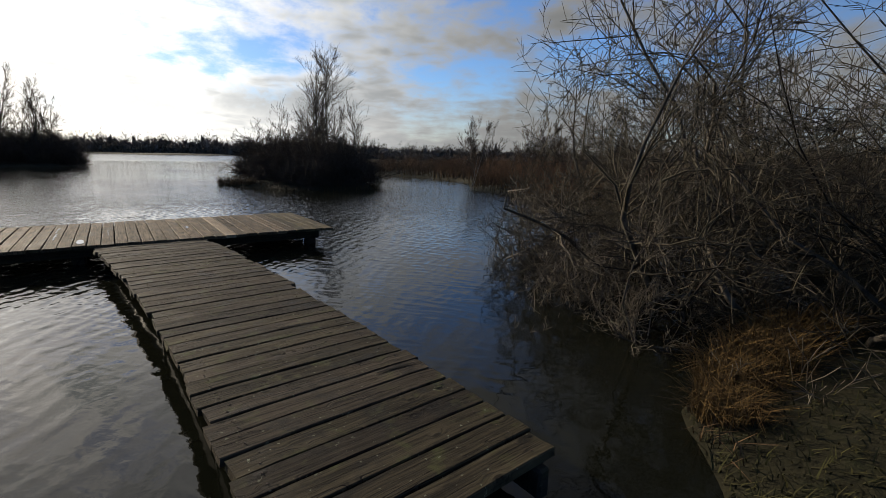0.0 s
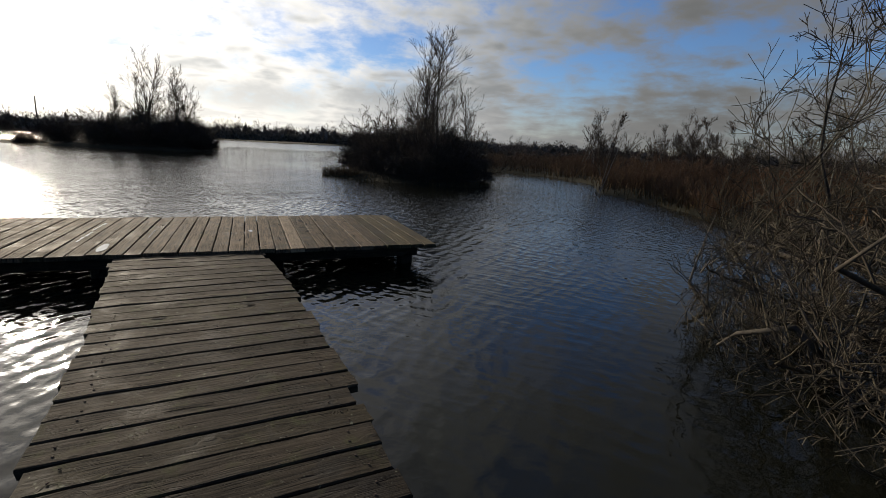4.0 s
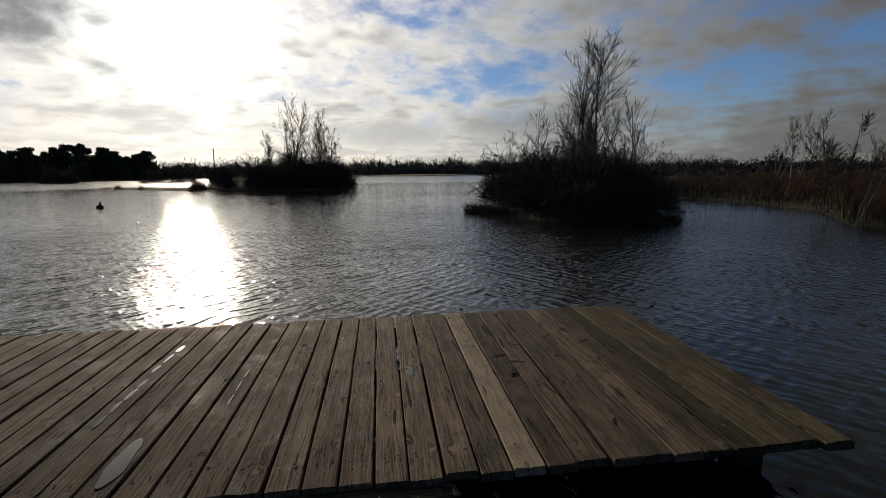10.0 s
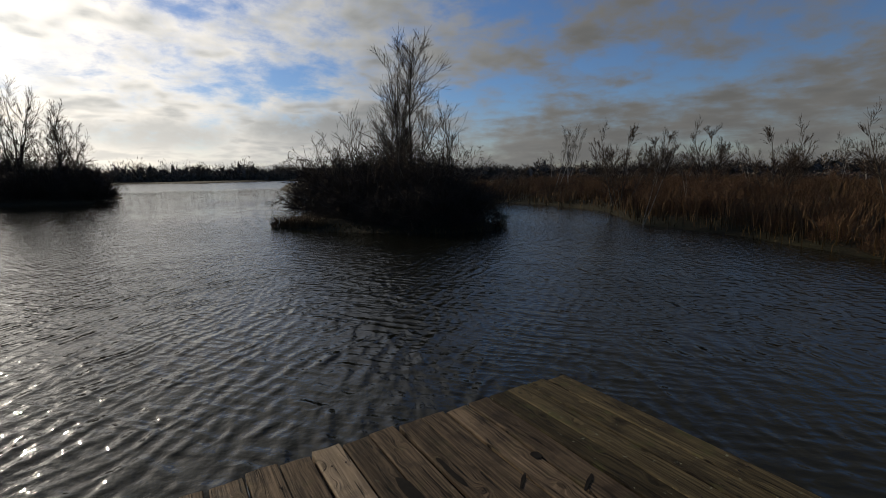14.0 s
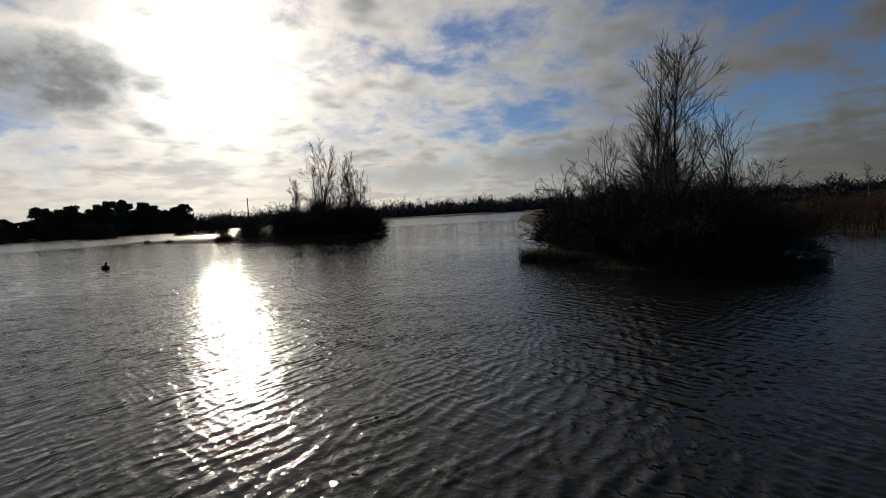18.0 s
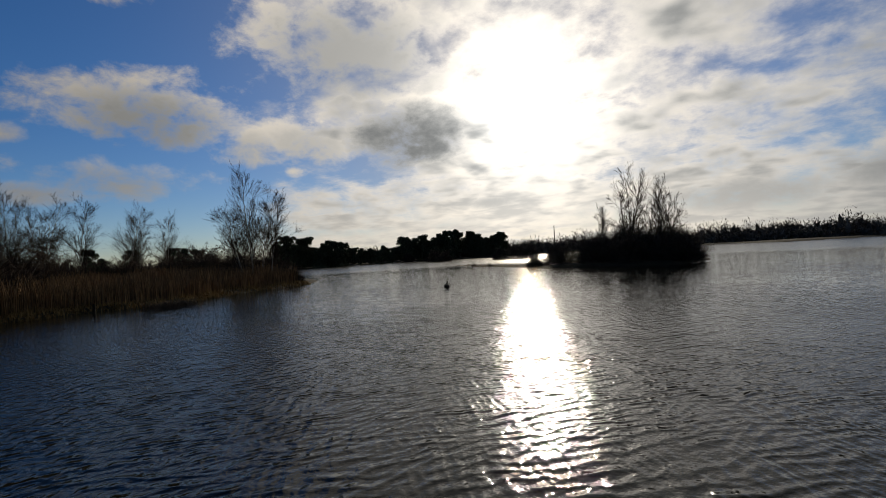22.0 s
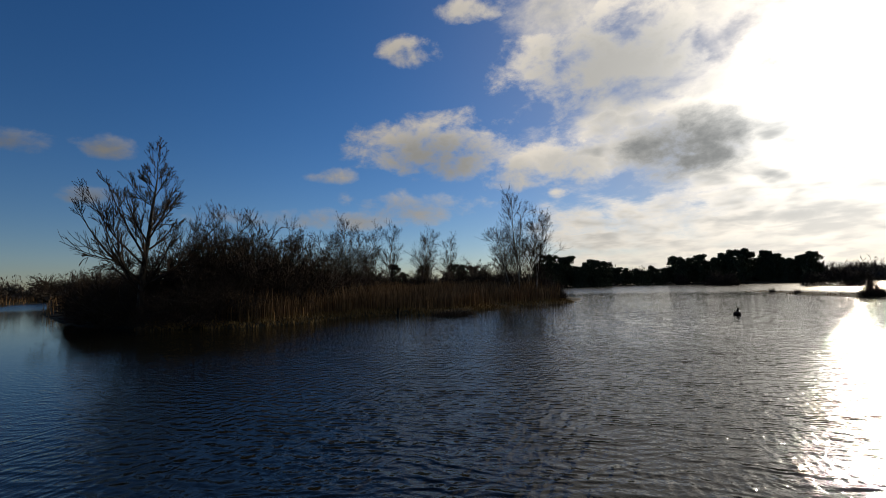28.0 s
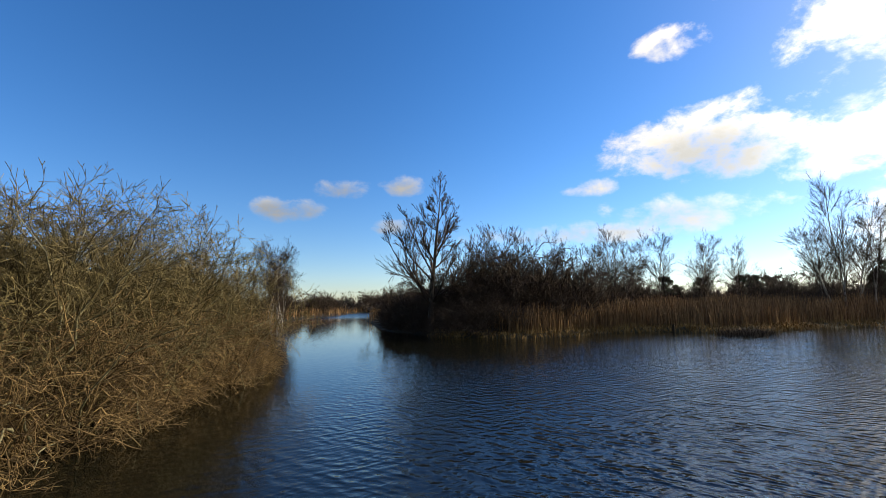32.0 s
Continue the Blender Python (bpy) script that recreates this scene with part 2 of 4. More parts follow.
def weathered_board(pale, dark, moss):
    def paint(n, ins, at):
        lucky = n.node("ShaderNodeObjectInfo").outputs["Random"]
        place = n.node("ShaderNodeVectorMath", {0: at, 1: n.node("ShaderNodeCombineXYZ", {0: n.mul(lucky, 37.0), 1: n.mul(lucky, 91.0), 2: 0.0}).outputs[0]}, operation="ADD").outputs[0]
        # knots, round which the grain flows
        cell = n.node("ShaderNodeTexVoronoi", {"Vector": n.stretch(place, 4.2, 8.0, 0.0), "Scale": 1.0, "Randomness": 1.0}, feature="F1").outputs["Distance"]
        round_knot = n.ramp(cell, 0.04, 0.34, 1.0, 0.0)
        swerve = n.node("ShaderNodeCombineXYZ", {0: 0.0, 1: n.add(n.mul(round_knot, 0.035), n.mul(n.noise(n.stretch(place, 2.0, 6.0, 1.0), 1.0, 2.0), 0.03)), 2: 0.0}).outputs[0]
        flow = n.node("ShaderNodeVectorMath", {0: place, 1: swerve}, operation="ADD").outputs[0]
        grain = n.noise(n.stretch(flow, 2.5, 85.0, 30.0), 1.0, 6.0, 0.62, 0.4)
        streak = n.noise(n.stretch(flow, 0.9, 20.0, 8.0), 1.0, 4.0, 0.6)
        stain = n.noise(place, 4.0, 6.0, 0.65)
        patch = n.noise(n.stretch(place, 1.6, 4.0, 1.0), 1.0, 5.0, 0.6)
        # long drying cracks: the level lines of a drawn out noise, broken up by a coarser one
        split = n.sum("ABSOLUTE", n.add(n.noise(n.stretch(flow, 1.3, 34.0, 1.0), 1.0, 2.0, 0.5), -0.5))
        crack = n.mul(n.ramp(split, 0.004, 0.022, 1.0, 0.0), n.ramp(n.noise(n.stretch(place, 2.2, 12.0, 1.0), 1.0, 2.0), 0.46, 0.60))
        chips = n.ramp(n.noise(n.stretch(flow, 9.0, 60.0, 1.0), 1.0, 4.0, 0.7), 0.60, 0.70)
        wash = n.mix(n.ramp(grain, 0.32, 0.68), dark, pale)
        wash = n.mix(n.mul(n.ramp(streak, 0.45, 0.72), 0.55), wash, tuple(c * 0.6 for c in dark))
        wash = n.mix(n.mul(n.ramp(patch, 0.50, 0.70), 0.5), wash, tuple(c * 1.25 for c in pale))
        wash = n.mix(n.mul(n.ramp(stain, 0.50, 0.66), 0.75), wash, tuple(c * 0.7 for c in dark))
        wash = n.mix(n.mul(chips, 0.45), wash, (pale[0] * 1.5, pale[1] * 1.5, pale[2] * 1.55))
        tone = n.add(0.62, n.mul(lucky, 0.8))
        wash = n.node("ShaderNodeVectorMath", {0: wash, 3: tone}, operation="SCALE").outputs[0]
        green = n.ramp(n.noise(place, 5.5, 6.0, 0.65), 0.53, 0.68)
        wash = n.mix(n.mul(green, moss), wash, (0.055, 0.058, 0.022))
        spots = n.ramp(n.noise(place, 26.0, 3.0, 0.6), 0.66, 0.71)
        wash = n.mix(n.mul(spots, moss), wash, (0.17, 0.175, 0.12))
        knot = n.ramp(n.add(cell, n.mul(n.noise(place, 30.0, 2.0), 0.07)), 0.11, 0.17, 1.0, 0.0)
        wash = n.mix(n.mul(knot, 0.75), wash, tuple(c * 0.5 for c in dark))
        wash = n.mix(n.mul(crack, 0.9), wash, (0.008, 0.006, 0.005))
        n.put(wash, ins["Base Color"])
        n.put(n.ramp(stain, 0.45, 0.7, 0.82, 0.62), ins["Roughness"])
        n.put(0.10, ins["Specular IOR Level"])
        first = bump(n, ins, n.add(grain, n.mul(crack, -1.5)), 0.9, 0.005)
        bump(n, ins, n.add(n.noise(place, 9.0, 4.0, 0.6), n.mul(knot, 0.25)), 0.5, 0.014, first)
    return paint


def bark(pale, dark, scale=9.0):
    def paint(n, ins, at):
        lucky = n.node("ShaderNodeObjectInfo").outputs["Random"]
        v = n.noise(n.stretch(at, 1.0, 1.0, 0.35), scale, 5.0, 0.65)
        wash = n.mix(n.ramp(v, 0.35, 0.65), dark, pale)
        wash = n.node("ShaderNodeVectorMath", {0: wash, 3: n.add(0.8, n.mul(lucky, 0.4))}, operation="SCALE").outputs[0]
        n.put(wash, ins["Base Color"])
        n.put(0.9, ins["Roughness"])
        n.put(0.15, ins["Specular IOR Level"])
    return paint


def birch_bark(n, ins, at):
    v = n.noise(n.stretch(at, 2.0, 2.0, 9.0), 2.2, 4.0, 0.7)
    n.put(n.mix(n.ramp(v, 0.52, 0.6), (0.23, 0.215, 0.19), (0.045, 0.038, 0.034)), ins["Base Color"])
    n.put(0.8, ins["Roughness"])
    n.put(0.15, ins["Specular IOR Level"])


def twigs(pale, dark):
    def paint(n, ins, at):
        each = n.node("ShaderNodeNewGeometry").outputs["Random Per Island"]
        v = n.noise(at, 1.3, 3.0)
        wash = n.mix(each, dark, pale)
        wash = n.mix(n.mul(n.ramp(v, 0.45, 0.65), 0.5), wash, tuple(c * 0.55 for c in dark))
        n.put(wash, ins["Base Color"])
        n.put(0.9, ins["Roughness"])
        n.put(0.12, ins["Specular IOR Level"])
    return paint


def soil(n, ins, at):
    big, fine = n.noise(at, 0.35, 5.0, 0.6), n.noise(at, 6.0, 6.0, 0.65)
    wash = n.mix(n.ramp(big, 0.4, 0.6), (0.011, 0.010, 0.005), (0.018, 0.016, 0.007))
    wash = n.mix(n.mul(n.ramp(fine, 0.5, 0.7), 0.7), wash, (0.012, 0.015, 0.005))
    n.put(wash, ins["Base Color"])
    n.put(0.95, ins["Roughness"])
    n.put(0.15, ins["Specular IOR Level"])
    bump(n, ins, fine, 0.8, 0.05)


def lake(n, ins, at):
    n.put((0.006, 0.0065, 0.004, 1.0), ins["Base Color"])
    n.put(1.333, ins["IOR"])
    n.put(0.5, ins["Specular IOR Level"])
    def train(wave, turn, slope, seed):
        """One train of long-crested wavelets, its crests bent and broken up by noise."""
        a = radians(turn)
        run = n.node("ShaderNodeVectorMath", {0: at, 1: (math.cos(a), math.sin(a), 0.0)}, operation="DOT_PRODUCT").outputs["Value"]
        spot = n.node("ShaderNodeVectorMath", {0: at, 1: (seed * 17.0, seed * 31.0, seed)}, operation="ADD").outputs[0]
        phase = n.add(n.mul(run, 6.2832 / wave), n.mul(n.noise(spot, 1.1 / math.sqrt(wave / 0.3), 2.0, 0.5), 13.0))
        crest = n.sum("POWER", n.add(0.5, n.mul(n.sum("SINE", phase), 0.5)), 1.5)
        return n.mul(n.mul(crest, slope * wave / 3.0), n.ramp(n.noise(spot, 1.9, 2.0), 0.38, 0.62, 0.1, 1.0))

    trains = [train(0.23, -38.0, 0.135, 1), train(0.165, -54.0, 0.135, 2), train(0.20, 30.0, 0.115, 3), train(0.13, -20.0, 0.12, 4), train(0.10, 44.0, 0.10, 5), train(0.32, -8.0, 0.06, 6)]
    chop = trains[0]
    for more in trains[1:]:
        chop = n.add(chop, more)
    fine = n.add(n.noise(n.stretch(at, 17.0, 9.0, 1.0), 1.0, 2.0, 0.5, 0.3), n.noise(at, 24.0, 2.0, 0.5))
    # far out the ripples are finer than the relief can carry and turn into gloss; the water lies calmer in the lee of the bank
    way = n.node("ShaderNodeVectorMath", {0: at}, operation="LENGTH").outputs["Value"]
    n.put(n.add(n.ramp(way, 18.0, 50.0, 0.03, 0.065), n.ramp(way, 54.0, 75.0, 0.0, 0.15)), ins["Roughness"])
    calm = n.ramp(n.noise(at, 0.09, 2.0), 0.35, 0.65, 0.6, 1.0)
    lee = n.ramp(n.node("ShaderNodeSeparateXYZ", {0: at}).outputs[1], -3.0, 4.5, 0.10, 1.0)
    tall = n.add(n.mul(chop, n.mul(n.ramp(way, 4.0, 15.0, 1.25, 0.58), n.ramp(way, 16.0, 70.0, 1.0, 0.5))), n.mul(fine, n.mul(n.ramp(way, 3.0, 9.0, 0.006, 0.0075), n.ramp(way, 10.0, 30.0, 1.0, 0.0))))
    bump(n, ins, n.mul(n.mul(tall, calm), lee), 1.0, 1.0)


def wet(n, ins, at):
    n.put((0.02, 0.018, 0.015, 1.0), ins["Base Color"])
    n.put(0.05, ins["Roughness"])
    bump(n, ins, n.noise(at, 40.0, 3.0), 0.10, 0.002)


BOARD = material("weathered softwood board", weathered_board((0.158, 0.114, 0.073), (0.036, 0.026, 0.017), 0.3))
MOSSY = material("mossy weathered board", weathered_board((0.058, 0.046, 0.026), (0.014, 0.011, 0.007), 0.8))
DAMP = material("dark damp board", weathered_board((0.056, 0.043, 0.028), (0.013, 0.010, 0.007), 0.5))
EDGE = material("mossy board on the platform's edge", weathered_board((0.092, 0.072, 0.038), (0.023, 0.018, 0.010), 0.8))
NEWER = material("newer pale board", weathered_board((0.40, 0.31, 0.21), (0.24, 0.18, 0.12), 0.1))
# nearly black: the shade under the deck is put into the timber's colour
BEAM = material("wet timber with underdeck shade in colour", weathered_board((0.03, 0.025, 0.02), (0.014, 0.012, 0.009), 0.3))
BARK = material("grey brown bark", bark((0.10, 0.085, 0.065), (0.035, 0.03, 0.024)))
GREENBARK = material("willow bark with algae", bark((0.20, 0.19, 0.11), (0.08, 0.072, 0.042)))
BIRCH = material("white birch bark", birch_bark)
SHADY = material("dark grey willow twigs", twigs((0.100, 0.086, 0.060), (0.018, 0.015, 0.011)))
TWIG = material("brown bare twigs", twigs((0.062, 0.046, 0.034), (0.025, 0.018, 0.014)))
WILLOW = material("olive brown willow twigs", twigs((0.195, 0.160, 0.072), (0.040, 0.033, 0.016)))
RUST = material("russet brown scrub twigs", twigs((0.13, 0.072, 0.038), (0.06, 0.036, 0.021)))
REED = material("dry reed", twigs((0.34, 0.21, 0.10), (0.08, 0.048, 0.024)))
GREY = material("grey lichen covered twigs", twigs((0.14, 0.118, 0.088), (0.028, 0.023, 0.017)))
STEMS = material("reddish bare stems", twigs((0.235, 0.165, 0.075), (0.05, 0.034, 0.017)))
STRAW = material("straw coloured dead grass", twigs((0.34, 0.22, 0.085), (0.15, 0.095, 0.036)))
GOLD = material("golden dead grass", twigs((0.135, 0.082, 0.028), (0.03, 0.019, 0.008)))
TAWNY = material("tawny bank grass", twigs((0.11, 0.070, 0.026), (0.028, 0.018, 0.007)))
DULL = material("dull brown reeds", twigs((0.14, 0.085, 0.042), (0.045, 0.028, 0.015)))
MOSS = material("green brown turf", twigs((0.042, 0.040, 0.013), (0.016, 0.014, 0.006)))
# needles and far twigs lightened: the far shore's veiling glare is in their colour
NEEDLES = material("dark pine needles", twigs((0.085, 0.10, 0.055), (0.045, 0.055, 0.032)))
HAZED = material("grey brown twigs paled by haze", twigs((0.15, 0.125, 0.10), (0.07, 0.058, 0.048)))
SOIL = material("damp peaty soil", soil)
WATER = material("dark rippled lake water", lake)
WETFILM = material("standing rain water", wet)
IRON = material("rusty nail head", bark((0.10, 0.07, 0.05), (0.04, 0.03, 0.025), 40.0))

# ---- building tools ----
RNG = np.random.default_rng(7)


def mesh_object(name, verts, faces, mat, parent=None, label="", smooth=False):
    me = bpy.data.meshes.new(name)
    verts, faces = np.asarray(verts, np.float32), np.asarray(faces, np.int32)
    k = faces.shape[1]
    me.vertices.add(len(verts))
    me.vertices.foreach_set("co", verts.ravel())
    me.loops.add(faces.size)
    me.loops.foreach_set("vertex_index", faces.ravel())
    me.polygons.add(len(faces))
    me.polygons.foreach_set("loop_start", np.arange(0, faces.size, k, dtype=np.int32))
    if smooth:
        me.polygons.foreach_set("use_smooth", np.ones(len(faces), bool))
    me.update(calc_edges=True)
    me.validate()
    me.materials.append(mat)
    ob = new(name, me)
    ob.parent = parent
    if label:
        ob["label"] = label
    return ob


def part(name, bm, mat, parent, label=""):
    me = bpy.data.meshes.new(name)
    bm.to_mesh(me)
    bm.free()
    me.materials.append(mat)
    ob = new(name, me)
    ob.parent = parent
    if label:
        ob["label"] = label
    return ob


def unit(v):
    return v / np.maximum(np.linalg.norm(v, axis=-1, keepdims=True), 1e-9)


def tubes(lines, sides):
    """Tapered tubes round polylines. lines: list of (points N x n x 3, radii N x n)."""
    verts, faces, at = [], [], 0
    for pts, rad in lines:
        count, n, _ = pts.shape
        along = unit(pts[:, -1] - pts[:, 0])
        ref = np.where(np.abs(along[:, 2:3]) < 0.8, np.array([[0, 0, 1.0]]), np.array([[1.0, 0, 0]]))
        u = unit(np.cross(along, ref))
        v = np.cross(along, u)
        ang = np.arange(sides) * 2 * np.pi / sides
        ring = u[:, None, :] * np.cos(ang)[None, :, None] + v[:, None, :] * np.sin(ang)[None, :, None]
        p = pts[:, :, None, :] + ring[:, None, :, :] * rad[:, :, None, None]
        verts.append(p.reshape(-1, 3))
        base = at + (np.arange(count) * n * sides)[:, None, None] + (np.arange(n - 1) * sides)[None, :, None]
        j = np.arange(sides)[None, None, :]
        k = (j + 1) % sides
        f = np.stack([base + j, base + k, base + sides + k, base + sides + j], -1)
        faces.append(f.reshape(-1, 4))
        at += count * n * sides
    return np.concatenate(verts), np.concatenate(faces)


def bend(rng, base, way, length, points, wiggle, lift):
    """Polylines from bases along ways, that wander and rise (lift over 0) or droop."""
    out, p, d = [base], base, unit(way)
    for _ in range(points - 1):
        d = unit(d + wiggle * rng.normal(size=d.shape) + np.array([0, 0, 1.0]) * lift)
        p = p + d * (length / (points - 1))[:, None]
        out.append(p)
    return np.stack(out, 1)


def sprout(rng, parent, each, points, span, angle, ratio, thin, wiggle, lift, tip=0.002, fall=0.5):
    """Side branches on every line of parent."""
    pts, rad = parent
    count, n, _ = pts.shape
    who = np.repeat(np.arange(count), each)
    s = rng.uniform(span[0], span[1], len(who))
    f = s * (n - 1)
    i = np.minimum(f.astype(int), n - 2)
    w = (f - i)[:, None]
    base = pts[who, i] * (1 - w) + pts[who, i + 1] * w
    thick = rad[who, i] * (1 - w[:, 0]) + rad[who, i + 1] * w[:, 0]
    along = unit(pts[who, i + 1] - pts[who, i])
    side = rng.normal(size=along.shape)
    side = unit(side - along * (side * along).sum(1, keepdims=True))
    a = np.radians(rng.normal(angle[0], angle[1], len(who)))[:, None]
    way = along * np.cos(a) + side * np.sin(a)
    whole = np.linalg.norm(np.diff(pts, axis=1), axis=2).sum(1)[who]
    length = whole * ratio * (1 - fall * s) * rng.uniform(0.55, 1.25, len(who))
    line = bend(rng, base, way, length, points, wiggle, lift)
    r0 = np.maximum(thick * thin, tip)
    r = np.linspace(1, 0, points)[None, :] * (r0 - tip)[:, None] + tip
    return line, r


def stems(rng, base, way, length, radius, points, wiggle, lift, tip=0.004):
    line = bend(rng, np.asarray(base, float), np.asarray(way, float), np.asarray(length, float), points, wiggle, lift)
    r = np.linspace(1, 0, points)[None, :] ** 0.8 * (np.asarray(radius) - tip)[:, None] + tip
    return line, r


def blades(rng, x, y, z, tall, lean, width, droop=0.25):
    """Bent tapering blades, three points each."""
    n = len(x)
    a = rng.uniform(0, 2 * np.pi, n)
    out = np.stack([np.cos(a), np.sin(a), np.zeros(n)], 1)
    b = a + rng.uniform(0.8, 2.3, n)
    side = np.stack([np.cos(b), np.sin(b), np.zeros(n)], 1) * (width * rng.uniform(0.7, 1.3, n))[:, None]
    up = np.array([[0, 0, 1.0]])
    lean = lean * rng.uniform(0.2, 1.6, n)
    p0 = np.stack([x, y, z], 1)
    p1 = p0 + (out * lean[:, None] * 0.4 + up) * (tall * 0.55)[:, None]
    p2 = p1 + (out * (lean + droop)[:, None] + up * (1 - droop * rng.uniform(0, 1.5, n))[:, None]) * (tall * 0.45)[:, None]
    v = np.stack([p0 - side, p0 + side, p1 - side * 0.8, p1 + side * 0.8, p2 - side * 0.15, p2 + side * 0.15], 1).reshape(-1, 3)
    k = (np.arange(n) * 6)[:, None]
    f = np.concatenate([k + np.array([[0, 1, 3, 2]]), k + np.array([[2, 3, 5, 4]])])
    return v, f


def plant(name, wood, fine, bark_mat, twig_mat, label, category, group="", fill=None):
    """A woody plant: its stems as one part, its crown of branches and twigs as another."""
    ob = new(name)
    for pts, rad in wood:
        for k in range(len(pts)):
            v, f = tubes([(pts[k:k + 1], rad[k:k + 1])], 6)
            mesh_object("trunk" if len(pts) == 1 else "stem", v, f, bark_mat, ob, smooth=True)
    v, f = tubes(fine, 3)
    if fill is not None:
        v, f = np.concatenate([v, fill[0]]), np.concatenate([f, fill[1] + len(v)])
    mesh_object("crown", v, f, twig_mat, ob)
    return tagged(ob, label, category, group)


def inside(poly, x, y):
    hit = np.zeros(x.shape, bool)
    for (x0, y0), (x1, y1) in zip(poly, poly[1:] + poly[:1]):
        cross = ((y0 > y) != (y1 > y)) & (x < (x1 - x0) * (y - y0) / ((y1 - y0) or 1e-9) + x0)
        hit ^= cross
    return hit


def shore_gap(poly, x, y):
    """The distance to an outline, over zero inside it."""
    best = np.full(x.shape, 1e9)
    for (x0, y0), (x1, y1) in zip(poly, poly[1:] + poly[:1]):
        dx, dy = x1 - x0, y1 - y0
        t = np.clip(((x - x0) * dx + (y - y0) * dy) / (dx * dx + dy * dy), 0, 1)
        best = np.minimum(best, np.hypot(x - x0 - t * dx, y - y0 - t * dy))
    return np.where(inside(poly, x, y), best, -best)


# ---- plan ----
DECK, WALK_TOP = 0.30, 0.268
LAKE = [(-0.6, -6.75), (1.2, -6.85), (1.75, -7.0), (2.15, -6.65), (2.45, -6.38), (3.2, -6.22), (4.4, -6.08), (5.8, -6.1), (7.4, -5.2), (9.5, -2.2), (10.8, 1.5), (11.5, 3.6), (12.5, 6.0),
        (12.8, 7.8), (12.9, 9.2), (14.0, 10.6), (15.9, 13), (16.6, 15.6), (17.0, 19), (15, 24), (12.5, 30), (10.5, 40), (13, 58), (20, 85),
        (30, 115), (36, 150), (20, 135), (10, 127), (0, 150), (-20, 150), (-45, 142), (-62, 130), (-82, 122), (-104, 108), (-96, 84),
        (-80, 62), (-45, 38.5), (-33, 33), (-28, 26.7), (-27, 20.4), (-24.5, 15.8), (-24.2, 13.3), (-25.3, 11), (-25, 8), (-23.2, 6),
        (-22.5, 3.5), (-24.2, -0.1), (-32, -4.8), (-50, -10), (-75, -15), (-106, -18), (-110, -22), (-98, -24), (-70, -20.2),
        (-54, -20.5), (-40, -16), (-25, -9.5), (-14, -5.6), (-10, -5.1), (-5, -4.6), (-2.5, -6.2)]
ISLAND = [(3.8, 16.2), (4.3, 14.1), (5.2, 13.0), (6.2, 11.9), (7.4, 10.9), (8.6, 10.7), (9.4, 11.3), (10.3, 14), (10.6, 18), (9, 21), (6.5, 21), (4.6, 18.5)]
ISLET = [(-15.5, 43.0), (-13.8, 41.7), (-8, 40.5), (-3.5, 40.2), (-1.5, 47), (-2.5, 54), (-9, 58), (-16, 56)]
SPIT = [(-33, 57.8), (-21, 46.8), (-15, 42.4), (-14, 47), (-21, 52), (-32, 59.5)]
SANDBAR = [(-39.5, 39.5), (-36.0, 39.0), (-35.3, 39.4), (-37, 40.2), (-39.5, 40.4)]
ISLANDS = [ISLAND, ISLET, SPIT, SANDBAR]


def land(x, y):
    """How far inside the land a place lies; below zero in the lake."""
    d = -shore_gap(LAKE, x, y)
    for poly in ISLANDS:
        d = np.maximum(d, shore_gap(poly, x, y))
    return d


def ground_height(x, y):
    d = land(x, y)
    rough = 0.06 * np.sin(x * 1.7 + y * 0.6) * np.sin(y * 1.3 - x * 0.4) + 0.03 * np.sin(x * 4.1) * np.sin(y * 3.7)
    up = 0.16 * (1 - np.exp(-np.maximum(d, 0) / 0.5)) + 0.30 * (1 - np.exp(-np.maximum(d, 0) / 6.0))
    low = np.where(inside(SPIT, x, y) | inside(SANDBAR, x, y), 0.35, 1.0)
    return np.where(d > 0, (up + rough * np.clip(d, 0, 1)) * low, np.maximum(d * 0.55, -1.1))


# ---- ground and water ----
rings = np.concatenate([np.linspace(0.0, 9.0, 46), 9.0 * (1.027 ** np.arange(1, 118)), 9 * 1.027**117 * 1.12 ** np.arange(1, 36)])
spokes = 420
ang = np.arange(spokes) * 2 * np.pi / spokes
gx = (rings[:, None] * np.cos(ang)).ravel()
gy = (rings[:, None] * np.sin(ang)).ravel() - 3.0
gz = ground_height(gx, gy)
i, j = np.meshgrid(np.arange(len(rings) - 1), np.arange(spokes), indexing="ij")
k = (j + 1) % spokes
faces = np.stack([i * spokes + j, (i + 1) * spokes + j, (i + 1) * spokes + k, i * spokes + k], -1).reshape(-1, 4)
tagged(mesh_object("ground", np.stack([gx, gy, gz], 1), faces, SOIL, smooth=True),
       "damp peaty ground and banks round the lake", "ground", kind="structure")


def ripples(x, y, cell):
    """Wind waves: many short trains about one heading, each left out where the mesh is too coarse for it."""
    rng = np.random.default_rng(5)
    z = np.zeros_like(x)
    for k in range(40):
        wave = 0.085 * 3.6 ** rng.uniform(0, 1) ** 1.7
        a = radians((-40 if k % 5 < 3 else 33) + rng.normal(0, 20))
        s = np.sin((x * math.cos(a) + y * math.sin(a)) * 2 * np.pi / wave + rng.uniform(0, 6.28))
        shape = 2 * ((s + 1) / 2) ** 1.5 - 1
        z += 0.032 * wave / 6.28 * shape * np.clip(wave / cell / 2.6 - 1, 0, 1)
    gust = 0.75 + 0.35 * np.sin(x * 0.5 + 1.2 * np.sin(y * 0.31)) * np.sin(y * 0.43 + 0.7)
    lee = 0.13 + 0.87 * np.clip((y + 4.0) / 8.5, 0, 1)
    return z * gust * lee


